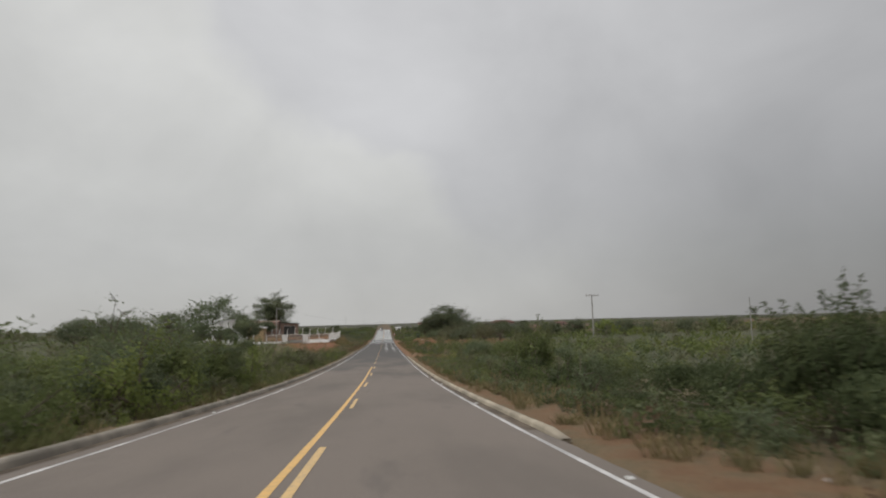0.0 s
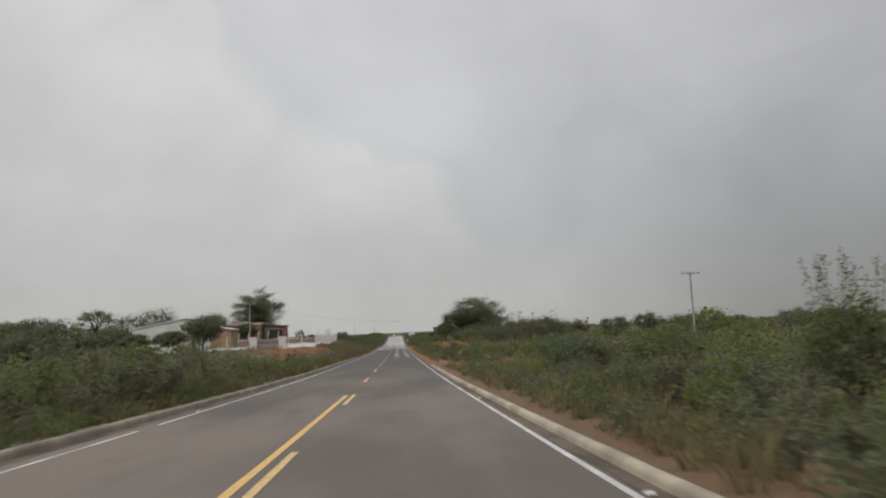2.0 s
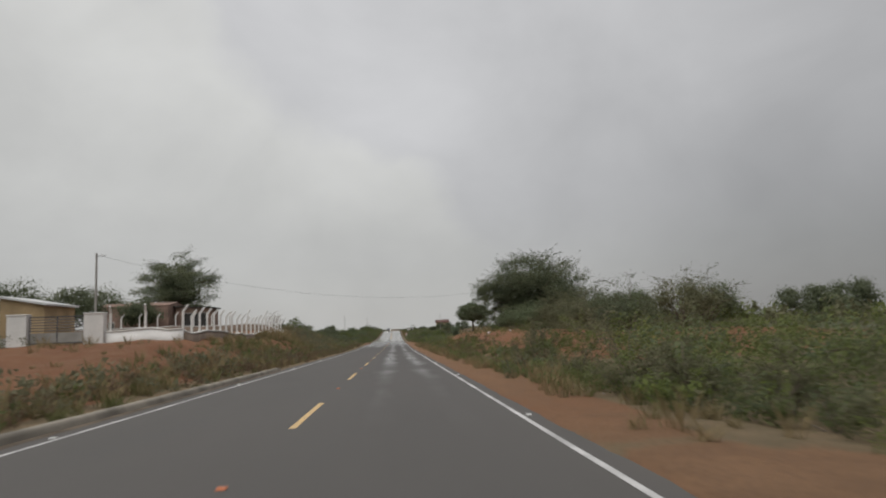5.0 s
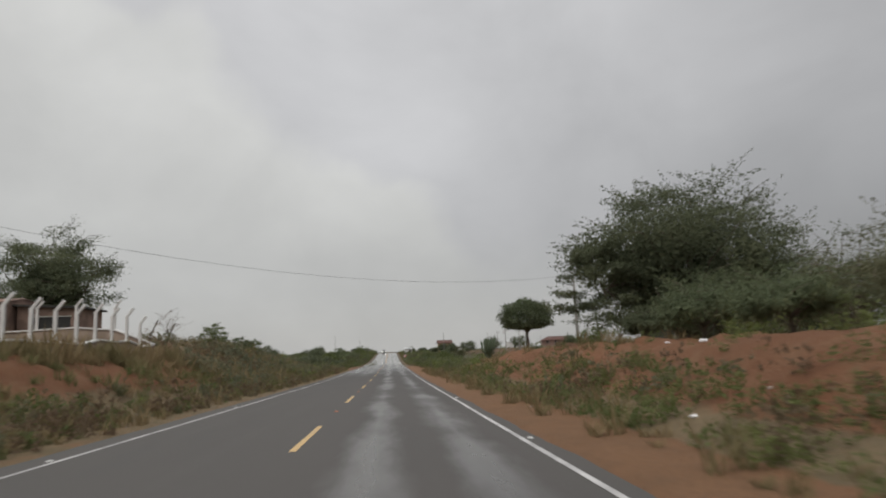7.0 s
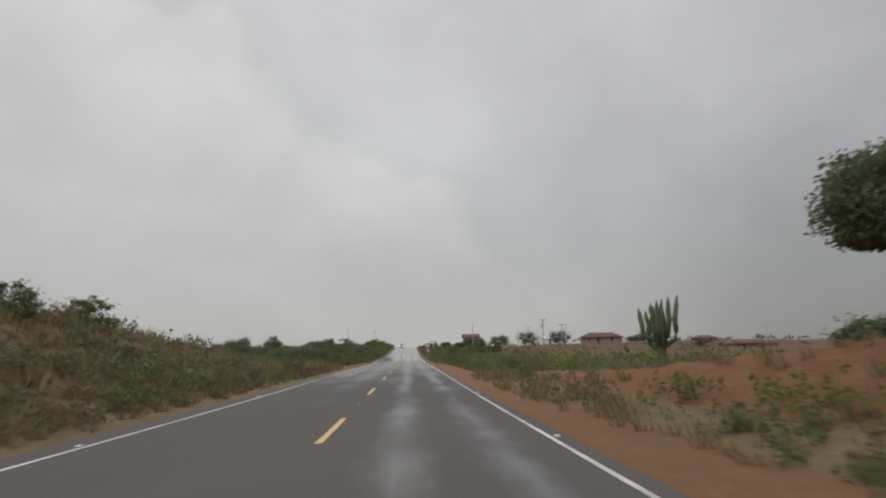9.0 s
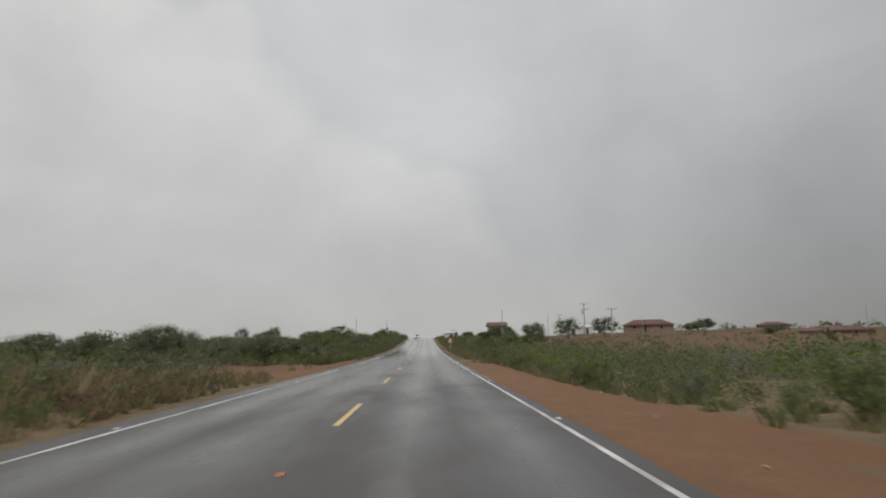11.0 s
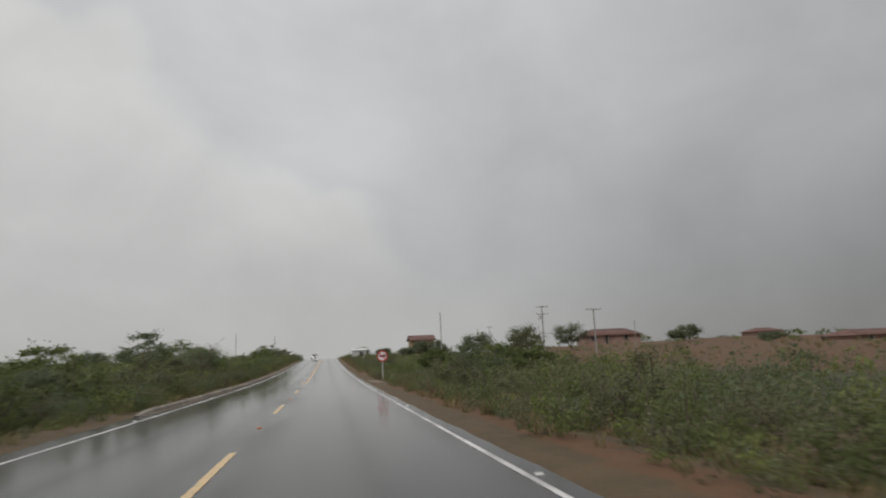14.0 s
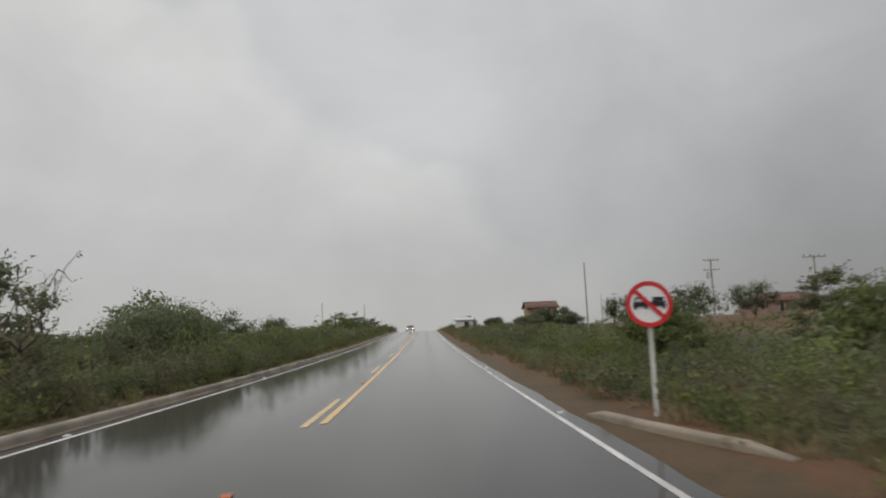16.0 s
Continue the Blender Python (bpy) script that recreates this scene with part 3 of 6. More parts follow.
for x, y0, y1 in ((3.64, 12, 86), (-3.86, -60, 126), (-3.84, 273, 430)):
    tagged(put("gutter_dirt", strip("gutter_dirt", x - 0.10, x + 0.10, y0, y1, 0.006 + CROWN * (1 - abs(x) / 4.0), 0.5, 0.05), GUTTER_DIRT), "brown dirt washed along the foot of the kerb", "dirt", "gutter dirt", "structure")

# ---- plants ----


def leaves(rng, centres, size, aspect=0.45, droop=0.0, out=None, face=None):
    """Small diamond leaves at the given places: turned every way, along out, or with their faces to the light on the outside."""
    n = len(centres)
    d = rng.normal(size=(n, 3))
    if face is not None:
        up = face + rng.normal(size=(n, 3)) * 0.45 + np.array([0, 0, 0.16])
        up /= np.linalg.norm(up, axis=1, keepdims=True) + 1e-9
        d = np.cross(up, d)
    if out is not None:
        d = d * 0.7 + out
    d[:, 2] -= droop
    d /= np.linalg.norm(d, axis=1, keepdims=True) + 1e-9
    s = np.cross(d, rng.normal(size=(n, 3)) if face is None else up)
    s /= np.linalg.norm(s, axis=1, keepdims=True) + 1e-9
    ln = size * rng.uniform(0.6, 1.35, (n, 1))
    wd = ln * aspect * rng.uniform(0.7, 1.2, (n, 1))
    bend = np.cross(d, s) * ln * 0.12
    v = np.stack([centres - d * ln * 0.5, centres + s * wd * 0.5 + bend, centres + d * ln * 0.5, centres - s * wd * 0.5 + bend], 1)
    return v.reshape(-1, 3), np.arange(4 * n).reshape(n, 4)


def tubes(paths, sides=5):
    """Tapered bark tubes along paths of (points, radii)."""
    vs, fs, base = [], [], 0
    ring = np.arange(sides) * 2 * np.pi / sides
    for pts, rad in paths:
        pts = np.asarray(pts, float)
        d = np.gradient(pts, axis=0)
        d /= np.linalg.norm(d, axis=1, keepdims=True) + 1e-9
        ref = np.where(np.abs(d[:, 2:3]) > 0.9, np.array([[1.0, 0, 0]]), np.array([[0, 0, 1.0]]))
        u = np.cross(d, ref)
        u /= np.linalg.norm(u, axis=1, keepdims=True) + 1e-9
        w = np.cross(d, u)
        r = np.asarray(rad)[:, None, None]
        v = pts[:, None] + r * (u[:, None] * np.cos(ring)[None, :, None] + w[:, None] * np.sin(ring)[None, :, None])
        k = base + np.arange(len(pts) * sides).reshape(len(pts), sides)
        k2 = np.roll(k, -1, axis=1)
        vs.append(v.reshape(-1, 3))
        fs.append(np.stack([k[:-1].ravel(), k2[:-1].ravel(), k2[1:].ravel(), k[1:].ravel()], 1))
        base += len(pts) * sides
    return np.concatenate(vs), np.concatenate(fs)


def bent(rng, a, b, n=5, wander=0.08, lift=0.0):
    """A crooked line from a to b."""
    t = np.linspace(0, 1, n)[:, None]
    ln = np.linalg.norm(np.asarray(b) - np.asarray(a))
    p = np.asarray(a) * (1 - t) + np.asarray(b) * t + rng.normal(size=(n, 3)) * wander * ln * (t * (1 - t) * 4)
    p[:, 2] += lift * ln * (t * (1 - t) * 4)[:, 0]
    return p


def shrub_arrays(seed, height, radius, n_leaf, leaf, stems=8, airy=0.0, low=0.12):
    """A many-stemmed shrub: crooked stems and twigs, leaves gathered in uneven clumps along them."""
    rng = np.random.default_rng(seed)
    paths, twig_pts, twig_out = [], [], []
    for i in range(stems):
        az = 2 * np.pi * (i + rng.uniform(-0.3, 0.3)) / stems
        rr = radius * rng.uniform(0.25, 1.0)
        top = np.array([np.cos(az) * rr, np.sin(az) * rr, height * rng.uniform(0.6, 1.0) * math.sqrt(max(0.15, 1 - 0.75 * (rr / radius) ** 2))])
        p = bent(rng, (np.cos(az) * 0.1, np.sin(az) * 0.1, -0.15), top, 5, 0.09, 0.08)
        paths.append((p, np.linspace(0.022, 0.006, 5) * height * 0.8))
        for j in range(7):
            t = rng.uniform(low + 0.1, 1.0)
            q = p[0] * 0 + np.array([np.interp(t * 4, range(5), p[:, k]) for k in range(3)])
            d = rng.normal(size=3) * [1, 1, 0.6] + np.array([np.cos(az), np.sin(az), 0.35]) * 0.6
            d *= radius * rng.uniform(0.22, 0.5) / (np.linalg.norm(d) + 1e-9)
            e = q + d
            e[2] = max(e[2], 0.08 * height)
            if j < 2:
                paths.append((bent(rng, q, e, 3, 0.1), np.array([0.009, 0.006, 0.003]) * height * 0.7))
            twig_pts.append((q, e))
    m = len(twig_pts)
    w = rng.uniform(0.3, 1.0, m) ** (1 + airy)
    pick = rng.choice(m, n_leaf, p=w / w.sum())
    t = rng.uniform(0.08, 0.92, (n_leaf, 1))
    a = np.array([q for q, _ in twig_pts])[pick]
    b = np.array([e for _, e in twig_pts])[pick]
    c = a * (1 - t) + b * t + rng.normal(size=(n_leaf, 3)) * radius * (0.085 - 0.04 * airy)
    c[:, 2] = np.maximum(c[:, 2], rng.uniform(0.0, 0.12, n_leaf) * height)
    out = c - np.array([0, 0, height * 0.4])
    out /= np.linalg.norm(out, axis=1, keepdims=True) + 1e-9
    tuft = c - (a + b) / 2
    tuft /= np.linalg.norm(tuft, axis=1, keepdims=True) + 1e-9
    return leaves(rng, c, leaf, 0.55, 0.1, None, out * 0.75 + tuft * 0.55), tubes(paths, 4)


def tree_arrays(seed, height, radius, trunk_h, n_leaf, leaf, flat=0.5, lean=(0.0, 0.0), limbs=7, spray=0.9, low=0.35, thick=1.0, pad_leaf=1.6, fingers=5, share=0.62, slim=0.38):
    """A spreading tree: bole, limbs and boughs, each bough with a flat pad of fine leaves and fingers that break up the crown's edge."""
    rng = np.random.default_rng(seed)
    r0 = 0.024 * height * thick
    top = np.array([lean[0] * 0.4, lean[1] * 0.4, trunk_h])
    paths = [(bent(rng, (0, 0, -0.4), top, 5, 0.04), np.linspace(r0 * 1.25, r0 * 0.75, 5))]
    n_pad = limbs * 5
    cen, pad_r, ax, bx = [], [], [], []
    for i in range(n_pad):
        az = 2.39996 * i + rng.uniform(-0.3, 0.3)
        u = math.sqrt((i + 0.5) / n_pad)
        rr = radius * 0.86 * u
        dome = math.sqrt(max(0.0, 1 - (0.94 * u) ** 2)) ** (0.55 + 0.6 * (1 - flat))
        level = rng.uniform(low, 1.0) if i % 3 else rng.uniform(0.8, 1.0)
        zz = trunk_h + (height - trunk_h) * max(0.12 * rng.uniform(0.2, 1), dome * level) * rng.uniform(0.86, 1.0)
        c = np.array([math.cos(az) * rr + lean[0], math.sin(az) * rr + lean[1], zz])
        cen.append(c)
        pad_r.append(radius * rng.uniform(0.20, 0.34))
        p = bent(rng, top, c, 5, 0.06, 0.06)
        limbed = i % 2 == 0 and zz > trunk_h + 0.3 * (height - trunk_h)
        if limbed:
            paths.append((p, np.linspace(r0 * 0.42, r0 * 0.07, 5)))
        for k in range(fingers):                      # fingers
            a2 = az + rng.normal() * 1.1
            d = np.array([math.cos(a2), math.sin(a2), rng.uniform(-0.12, 0.5) + 0.35 * (1 - u)]) * (pad_r[-1] * 0.6 + spray * rng.uniform(0.35, 0.9))
            ax.append(c)
            bx.append(c + d)
            if k == 0 and limbed:
                paths.append((bent(rng, c, c + d, 3, 0.06), np.array([0.10, 0.06, 0.02]) * r0 + 0.004))
    cen, pad_r, ax, bx = np.array(cen), np.array(pad_r), np.array(ax), np.array(bx)
    n1 = int(n_leaf * share)
    pick = rng.integers(0, n_pad, n1)
    d = rng.normal(size=(n1, 3))
    d /= np.linalg.norm(d, axis=1, keepdims=True)
    c1 = cen[pick] + d * (rng.uniform(0.15, 1, (n1, 1)) ** 0.45) * pad_r[pick][:, None] * np.array([1, 1, 0.55 - 0.2 * flat])
    n2 = n_leaf - n1
    pick = rng.integers(0, len(ax), n2)
    t = rng.uniform(0.05, 1.0, (n2, 1)) ** 1.15
    c2 = ax[pick] * (1 - t) + bx[pick] * t + rng.normal(size=(n2, 3)) * spray * np.array([0.085, 0.085, 0.05]) * (1.2 - 0.75 * t)
    o2 = bx[pick] - ax[pick]
    out = np.concatenate([d * 0.6, o2 / (np.linalg.norm(o2, axis=1, keepdims=True) + 1e-9)])
    va, fa = leaves(rng, c1, leaf * pad_leaf, 0.45, 0.1, None, d)
    vb, fb = leaves(rng, c2, leaf * 1.1, slim, 0.1, out[n1:] * 0.9)
    return (np.concatenate([va, vb]), np.concatenate([fa, fb + len(va)])), tubes(paths, 5)


def round_arrays(seed, height, radius, trunk_h, n_leaf, leaf, lobes=11, ragged=0.10, bole=1.0):
    """A dense rounded tree or bush: bole and limbs under overlapping lobes of small leaves."""
    rng = np.random.default_rng(seed)
    half, r0 = (height - trunk_h) / 2, 0.022 * height * bole
    mid = np.array([0.0, 0.0, trunk_h + half * (0.86 if trunk_h < 0.35 else 1.0)])
    cen, rad = [], []
    for i in range(lobes):
        az, up = 2.39996 * i + rng.uniform(-0.4, 0.4), 1 - (1.45 if trunk_h < 0.35 else 2.0) * (i + 0.5) / lobes
        w = math.sqrt(max(0.0, 1 - up * up)) * rng.uniform(0.48, 0.66)
        cen.append(mid + np.array([math.cos(az) * w * radius, math.sin(az) * w * radius, (up * 0.5 - 0.06) * half]))
        rad.append(rng.uniform(0.34, 0.50))
    cen, rad = np.array(cen), np.array(rad)
    pick = rng.integers(0, lobes, n_leaf)
    d = rng.normal(size=(n_leaf, 3))
    d[:, 2] = np.where(rng.uniform(size=n_leaf) < 0.35, np.abs(d[:, 2]), d[:, 2])
    d /= np.linalg.norm(d, axis=1, keepdims=True)
    lump = 1 + 0.16 * np.sin(d[:, 0] * 6 + pick) * np.cos(d[:, 1] * 5 + 2 * pick) + rng.normal(size=n_leaf).clip(-1.3, 1.3) * ragged
    c = cen[pick] + d * ((rng.uniform(0.2, 1.0, n_leaf) ** 0.4) * lump * rad[pick])[:, None] * np.array([radius, radius, half * 1.05])
    c[:, 2] = np.maximum(c[:, 2], rng.uniform(0.02, 0.2, n_leaf) * height * 0.6)
    fork = np.array([rng.normal() * 0.03 * height, rng.normal() * 0.03 * height, max(0.15, trunk_h * 1.05)])
    paths = [(bent(rng, (0, 0, -0.3), fork, 5, 0.04), np.linspace(r0 * 1.3, r0 * 0.9, 5))]
    for q in cen[::2]:
        paths.append((bent(rng, fork, q, 4, 0.07), np.linspace(r0 * 0.5, r0 * 0.1, 4)))
    inner = rng.integers(0, lobes, n_leaf // 4)      # larger shaded leaves fill the inside
    e = rng.normal(size=(len(inner), 3))
    e /= np.linalg.norm(e, axis=1, keepdims=True)
    f = cen[inner] + e * (rng.uniform(0.0, 0.78, len(inner)) * rad[inner])[:, None] * np.array([radius, radius, half])
    f[:, 2] = np.maximum(f[:, 2], 0.12 * height)
    (va, fa), (vb, fb) = leaves(rng, c, leaf, 0.5, 0.1, None, d), leaves(rng, f, leaf * 2.3, 0.6, 0.1, None, e)
    return (np.concatenate([va, vb]), np.concatenate([fa, fb + len(va)])), tubes(paths, 6)


def joined(a, b):
    """Two plants' leaves and wood in one."""
    return tuple((np.concatenate([p[0], q[0]]), np.concatenate([p[1], q[1] + len(p[0])])) for p, q in zip(a, b))


def plant(name, arrays, leaf_mat, x, y, label, category, group="", turn=0.0, parts=("foliage", "branchwork"), sink=0.0, size=1.0):
    """One plant as a thing with its leaves and its wood."""
    (lv, lf), (wv, wf) = arrays
    ob = thing(name, x, y, gz(x, y) - sink, label, category, group, turn)
    put(parts[0], quads(parts[0], lv * size, lf), leaf_mat, ob)
    put(parts[1], quads(parts[1], wv * size, wf), BARK, ob, smooth=True)
    return ob


def merged(items):
    """Many turned and scaled copies of plant arrays in one set of vertices and faces."""
    vs, fs, base = [], [], 0
    for (v, f), x, y, z, turn, s in items:
        c, n = math.cos(turn), math.sin(turn)
        q = v * s
        vs.append(np.stack([q[:, 0] * c - q[:, 1] * n + x, q[:, 0] * n + q[:, 1] * c + y, q[:, 2] + z], 1))
        fs.append(f + base)
        base += len(v)
    return np.concatenate(vs), np.concatenate(fs)


# shrub kinds: dense near ones, lighter ones for further back
SHRUBS = [shrub_arrays(s, h, r, n, lf, st, airy) for s, h, r, n, lf, st, airy in (
    (11, 1.9, 1.35, 1900, 0.095, 9, 0.0), (12, 1.6, 1.5, 1900, 0.092, 9, 0.1), (13, 2.1, 1.2, 1700, 0.095, 8, 0.1),
    (14, 1.5, 1.4, 1800, 0.092, 9, 0.1), (15, 2.2, 1.3, 1600, 0.095, 8, 0.1), (16, 1.3, 1.3, 1700, 0.086, 9, 0.1))]
BACK = [shrub_arrays(s, h, r, n, lf, st, airy) for s, h, r, n, lf, st, airy in (
    (21, 1.9, 1.5, 420, 0.14, 7, 0.0), (22, 1.6, 1.6, 420, 0.14, 7, 0.1), (23, 2.0, 1.5, 400, 0.14, 7, 0.0), (24, 1.5, 1.4, 400, 0.135, 7, 0.0))]
FAR = [round_arrays(s, 1.8, 1.6, 0.05, 105, 0.20, 7) for s in (31, 32, 33)]
PLAIN = [round_arrays(s, 2.2, 1.9, 0.05, 52, 0.34, 6) for s in (34, 35, 36)]
GREENS = [LEAF_GREEN, LEAF_OLIVE, LEAF_DARK, LEAF_BRIGHT, LEAF_DEEP]


def tone_of(x, y, k):
    """Which green a shrub has; deep green kinds crowd the first stretch on one side, fresher ones the other."""
    if 5 < x < 17 and y < 34:
        return (4, 2, 4, 0, 4, 4, 2, 4)[(k // 6) % 8]
    if -17 < x < 0 and y < 104:
        return (0, 1, 3, 0, 1, 3, 0, 1)[(k // 6) % 8]
    return (0, 1, 0, 2, 1, 3, 0, 1)[(k // 6) % 8]


rng = np.random.default_rng(5)


def cover_at(x, y):
    """Plan of the scrub: how dense it grows (0 to 1) and how tall, as a share of its usual size."""
    l, r = max(-x, 0), max(x, 0)
    if x < 0:
        if l < 5.4:
            return (0.7 if (y < 96 or y > 263) and l > 4.65 else 0), 0.3
        if y < 100:
            low = 1 - 0.3 * float(sm(70, 90, y)) * (1 - float(sm(15, 19, l)))
            return (1.0 if l < 16 else 0.85), low * (0.88 if l < 7 else 1.08 if l < 16 else 1.15)
        if y < 128:
            if l < 5.4 + (y - 96) * 0.36:
                return (0.2 if l < 6.0 else 0.03), 0.3
            return 0.9, (0.62 if y < 112 else 0.42) if l < 20 else 0.8
        if y < 163:
            if l < 9.2:
                return (0.5 if l < 6.8 else 0.06), 0.28
            return (0.0 if l < 40 else 0.7), 1.1
        if y < 180:
            if l < 13.2:
                return (0.5 if l < 7.6 else 0.2 if l < 11 else 0.06), 0.33
            return (0.0 if l < 40 else 0.7), 1.1
        if y < 222:
            return (0.8, 0.46) if l < 9 else (0.22, 0.34) if y < 202 and l < 22 else (0.7, 0.5)
        if y < 258:
            if l < 44 and y > 222 + 0.5 * min(l, 24):
                return 0.05, 0.28
            return 0.9, 0.75
        if y < 290:
            return 0.97, (0.5 if l < 6.4 else 0.72 if l < 12 else 0.95)
        return 1.0, (0.6 if l < 6.2 else 1.05 if l < 14 else 1.2)
    if y < 74:
        edge = 5.2 - 0.6 * float(sm(28, 44, y))
        if r < edge:
            return 0.0, 0.3
        if r < edge + 0.7:
            return 0.5, 0.26
        if r < edge + 1.5:
            return 0.9, 0.4
        return 1.0, (0.55 if r < 7.2 else 0.8 if r < 9 else 0.76 if y < 60 else 0.95)
    if y < 101:
        if r < 7.0 + (y - 74) * 0.36:
            return (0.12 if y < 84 else 0.05), 0.3
        return 1.0, (0.85 if r < 9 else 1.05)
    if y < 130:
        if r < 6:
            return 0.15, 0.3
        return 0.97, (0.52 if r < 9 else 0.78)
    if y < 205:
        if r < 5.4:
            return 0.0, 0.3
        if r < 7.4:
            return (0.5 if y < 165 else 0.16), 0.27
        if r < 11:
            return (0.035 if y < 165 else 0.01), 0.34
        if 168 < y < 205 and r < 40:
            return (0.015 if r < 22 else 0.12), 0.34
        if 150 < y and r < 15:
            return 0.3, 0.4
        return 0.75, 0.85
    if y < 250:
        if r < 7.6:
            return 0.02, 0.3
        return 1.0, (0.72 if r < 11 else 0.84)
    if r < 6.2:
        if y > 258:
            return (0.05 if r < 4.75 else 0.75 if r < 5.4 else 0.95), (0.3 if r < 5.4 else 0.46)
        return (0.5 if r > 5.4 else 0.2), 0.34
    tall = 0.72 if y < 276 else 0.84
    return (0.97 if r < 20 else 0.8 if r < 34 else 0.35), (0.58 if r < 7.4 else tall if r < 20 else 0.55)


near_list, back_list, far_list = [], [], []
for sgn in (-1, 1):
    for iy in range(-4, 300):
        y0 = -6 + iy * 1.55
        for ix in range(0, 60):
            x0 = sgn * (5.2 + ix * 1.5 * (1 + ix * 0.012))
            x, y = x0 + rng.uniform(-0.7, 0.7), y0 + rng.uniform(-0.7, 0.7)
            dens, tall = cover_at(x, y)
            u, s, turn, k = rng.uniform(), tall * (0.62 + 0.75 * rng.uniform() ** 1.6) * (1 + 0.28 * float(wob(x, y, 0.33, 0.5))), rng.uniform(0, 6.283), rng.integers(0, 60)
            a = abs(x)
            keep = 1.0 if a < 8.6 or (x > 0 and a < 16 and (72 < y < 101 or 250 < y < 310)) else 0.75 if a < 11.5 else 0.30 if a < 18 else 0.19 if a < 30 else 0.10 if a < 60 else 0.035
            if rng.uniform() > keep or y < 1.15 * a - 8:
                continue
            s *= 1.0 if a < 11.5 else 1.15 if a < 18 else 1.3
            s = min(s, 1.15 if x > 0 and y > 250 else 1.55)
            if u < dens:
                (far_list if y > 352 and a > 6.5 else near_list if a < 11.5 else back_list if a < 24 else far_list).append((x, y, s, turn, int(k)))
# shrubs beside the road are things of their own; those behind and between them are one mass
near_list.sort(key=lambda q: q[1])
own = [q for q in near_list if (abs(q[0]) < 8.6 and q[2] > 0.5 and 8 < q[1] < 345)]
own = [own[int(i * len(own) / 290)] for i in range(290)] if len(own) > 290 else own
own_set = set((q[0], q[1]) for q in own)
rest = [q for q in near_list if (q[0], q[1]) not in own_set]
shrub_labels = {LEAF_GREEN.name: "leafy green shrub in the roadside scrub", LEAF_OLIVE.name: "olive-green shrub in the roadside scrub",
                LEAF_DARK.name: "dark green shrub in the roadside scrub", LEAF_BRIGHT.name: "fresh light-green shrub in the roadside scrub", LEAF_DEEP.name: "deep green dense shrub in the roadside scrub"}
shrub_meshes = {}
for i, q in enumerate(own):
    x, y, s, turn, k = q
    kind, tone = k % 6, tone_of(x, y, k)
    if (kind, tone) not in shrub_meshes:
        (lv, lf), (wv, wf) = SHRUBS[kind]
        fol = quads("foliage", lv, lf)
        fol.materials.append(GREENS[tone])
        stm = quads("branchwork", wv, wf)
        stm.materials.append(BARK)
        shrub_meshes[kind, tone] = fol, stm
    fol, stm = shrub_meshes[kind, tone]
    ob = thing("shrub", x, y, gz(x, y) - 0.06, shrub_labels[GREENS[tone].name], "shrub", "roadside shrubs", math.degrees(turn))
    ob.scale = (s, s, s)
    put("foliage", fol, None, ob)
    put("branchwork", stm, None, ob)

MID = [shrub_arrays(s, h, r, n, lf, st, airy) for s, h, r, n, lf, st, airy in (
    (41, 1.9, 1.4, 620, 0.126, 7, 0.0), (42, 1.5, 1.5, 620, 0.124, 7, 0.1), (43, 2.0, 1.3, 600, 0.126, 7, 0.0))]
LOW = [shrub_arrays(s, h, r, n, lf, st, airy) for s, h, r, n, lf, st, airy in (
    (44, 1.9, 1.5, 270, 0.175, 5, 0.0), (45, 1.5, 1.6, 270, 0.17, 5, 0.1), (46, 2.0, 1.4, 260, 0.175, 5, 0.0))]


def scrub(name, items, protos, label, wood=True):
    """A mass of shrubs, in one mesh for each green, with a share of bare stems."""
    for tone, m in enumerate(GREENS):
        sel = [(protos[k % len(protos)][0], x, y, gz(x, y) - 0.06, turn, s) for x, y, s, turn, k in items if tone_of(x, y, k) == tone]
        if sel:
            v, f = merged(sel)
            tagged(put(name, quads(name, v, f), m), label, "scrub", kind="stuff")
    if wood:
        v, f = merged([(protos[k % len(protos)][1], x, y, gz(x, y) - 0.06, turn, s) for x, y, s, turn, k in items[::4]])
        tagged(put("scrub_stems", quads("scrub_stems", v, f), BARK), "thin grey-brown stems in the scrub", "scrub", kind="stuff")


# low growth that creeps out onto the verges
edge_rng = np.random.default_rng(77)
for n, y0, y1, x0, x1, s0, s1 in ((150, 30, 74, 4.6, 6.2, 0.20, 0.44), (70, 8, 30, 5.2, 6.6, 0.18, 0.40), (150, 256, 330, 4.8, 6.3, 0.22, 0.46), (40, 98, 112, 6.0, 10.5, 0.35, 0.6),
                                  (36, 104, 122, 10, 26, 0.7, 1.0), (44, 74, 99, -9.0, -5.0, 0.5, 0.85), (60, 128, 222, -6.4, -4.7, 0.18, 0.36), (90, 276, 326, -7.4, -5.1, 0.55, 0.9)):
    for i in range(n):
        rest.append((edge_rng.uniform(x0, x1), edge_rng.uniform(y0, y1), edge_rng.uniform(s0, s1), edge_rng.uniform(0, 6.28), int(edge_rng.integers(0, 60))))
beside = [q for q in rest if abs(q[0]) < 9.3]
scrub("scrub", [q for q in beside if q[2] > 0.5 and q[1] < 325], MID, "dense mixed green scrub beside the road")
scrub("scrub", [q for q in beside if q[2] <= 0.5 or q[1] >= 325], LOW, "low mixed green scrub at the edge of the verge")
scrub("scrub", [q for q in rest if abs(q[0]) >= 9.3], BACK, "dense mixed green scrub a few paces from the road")
clump_list = []
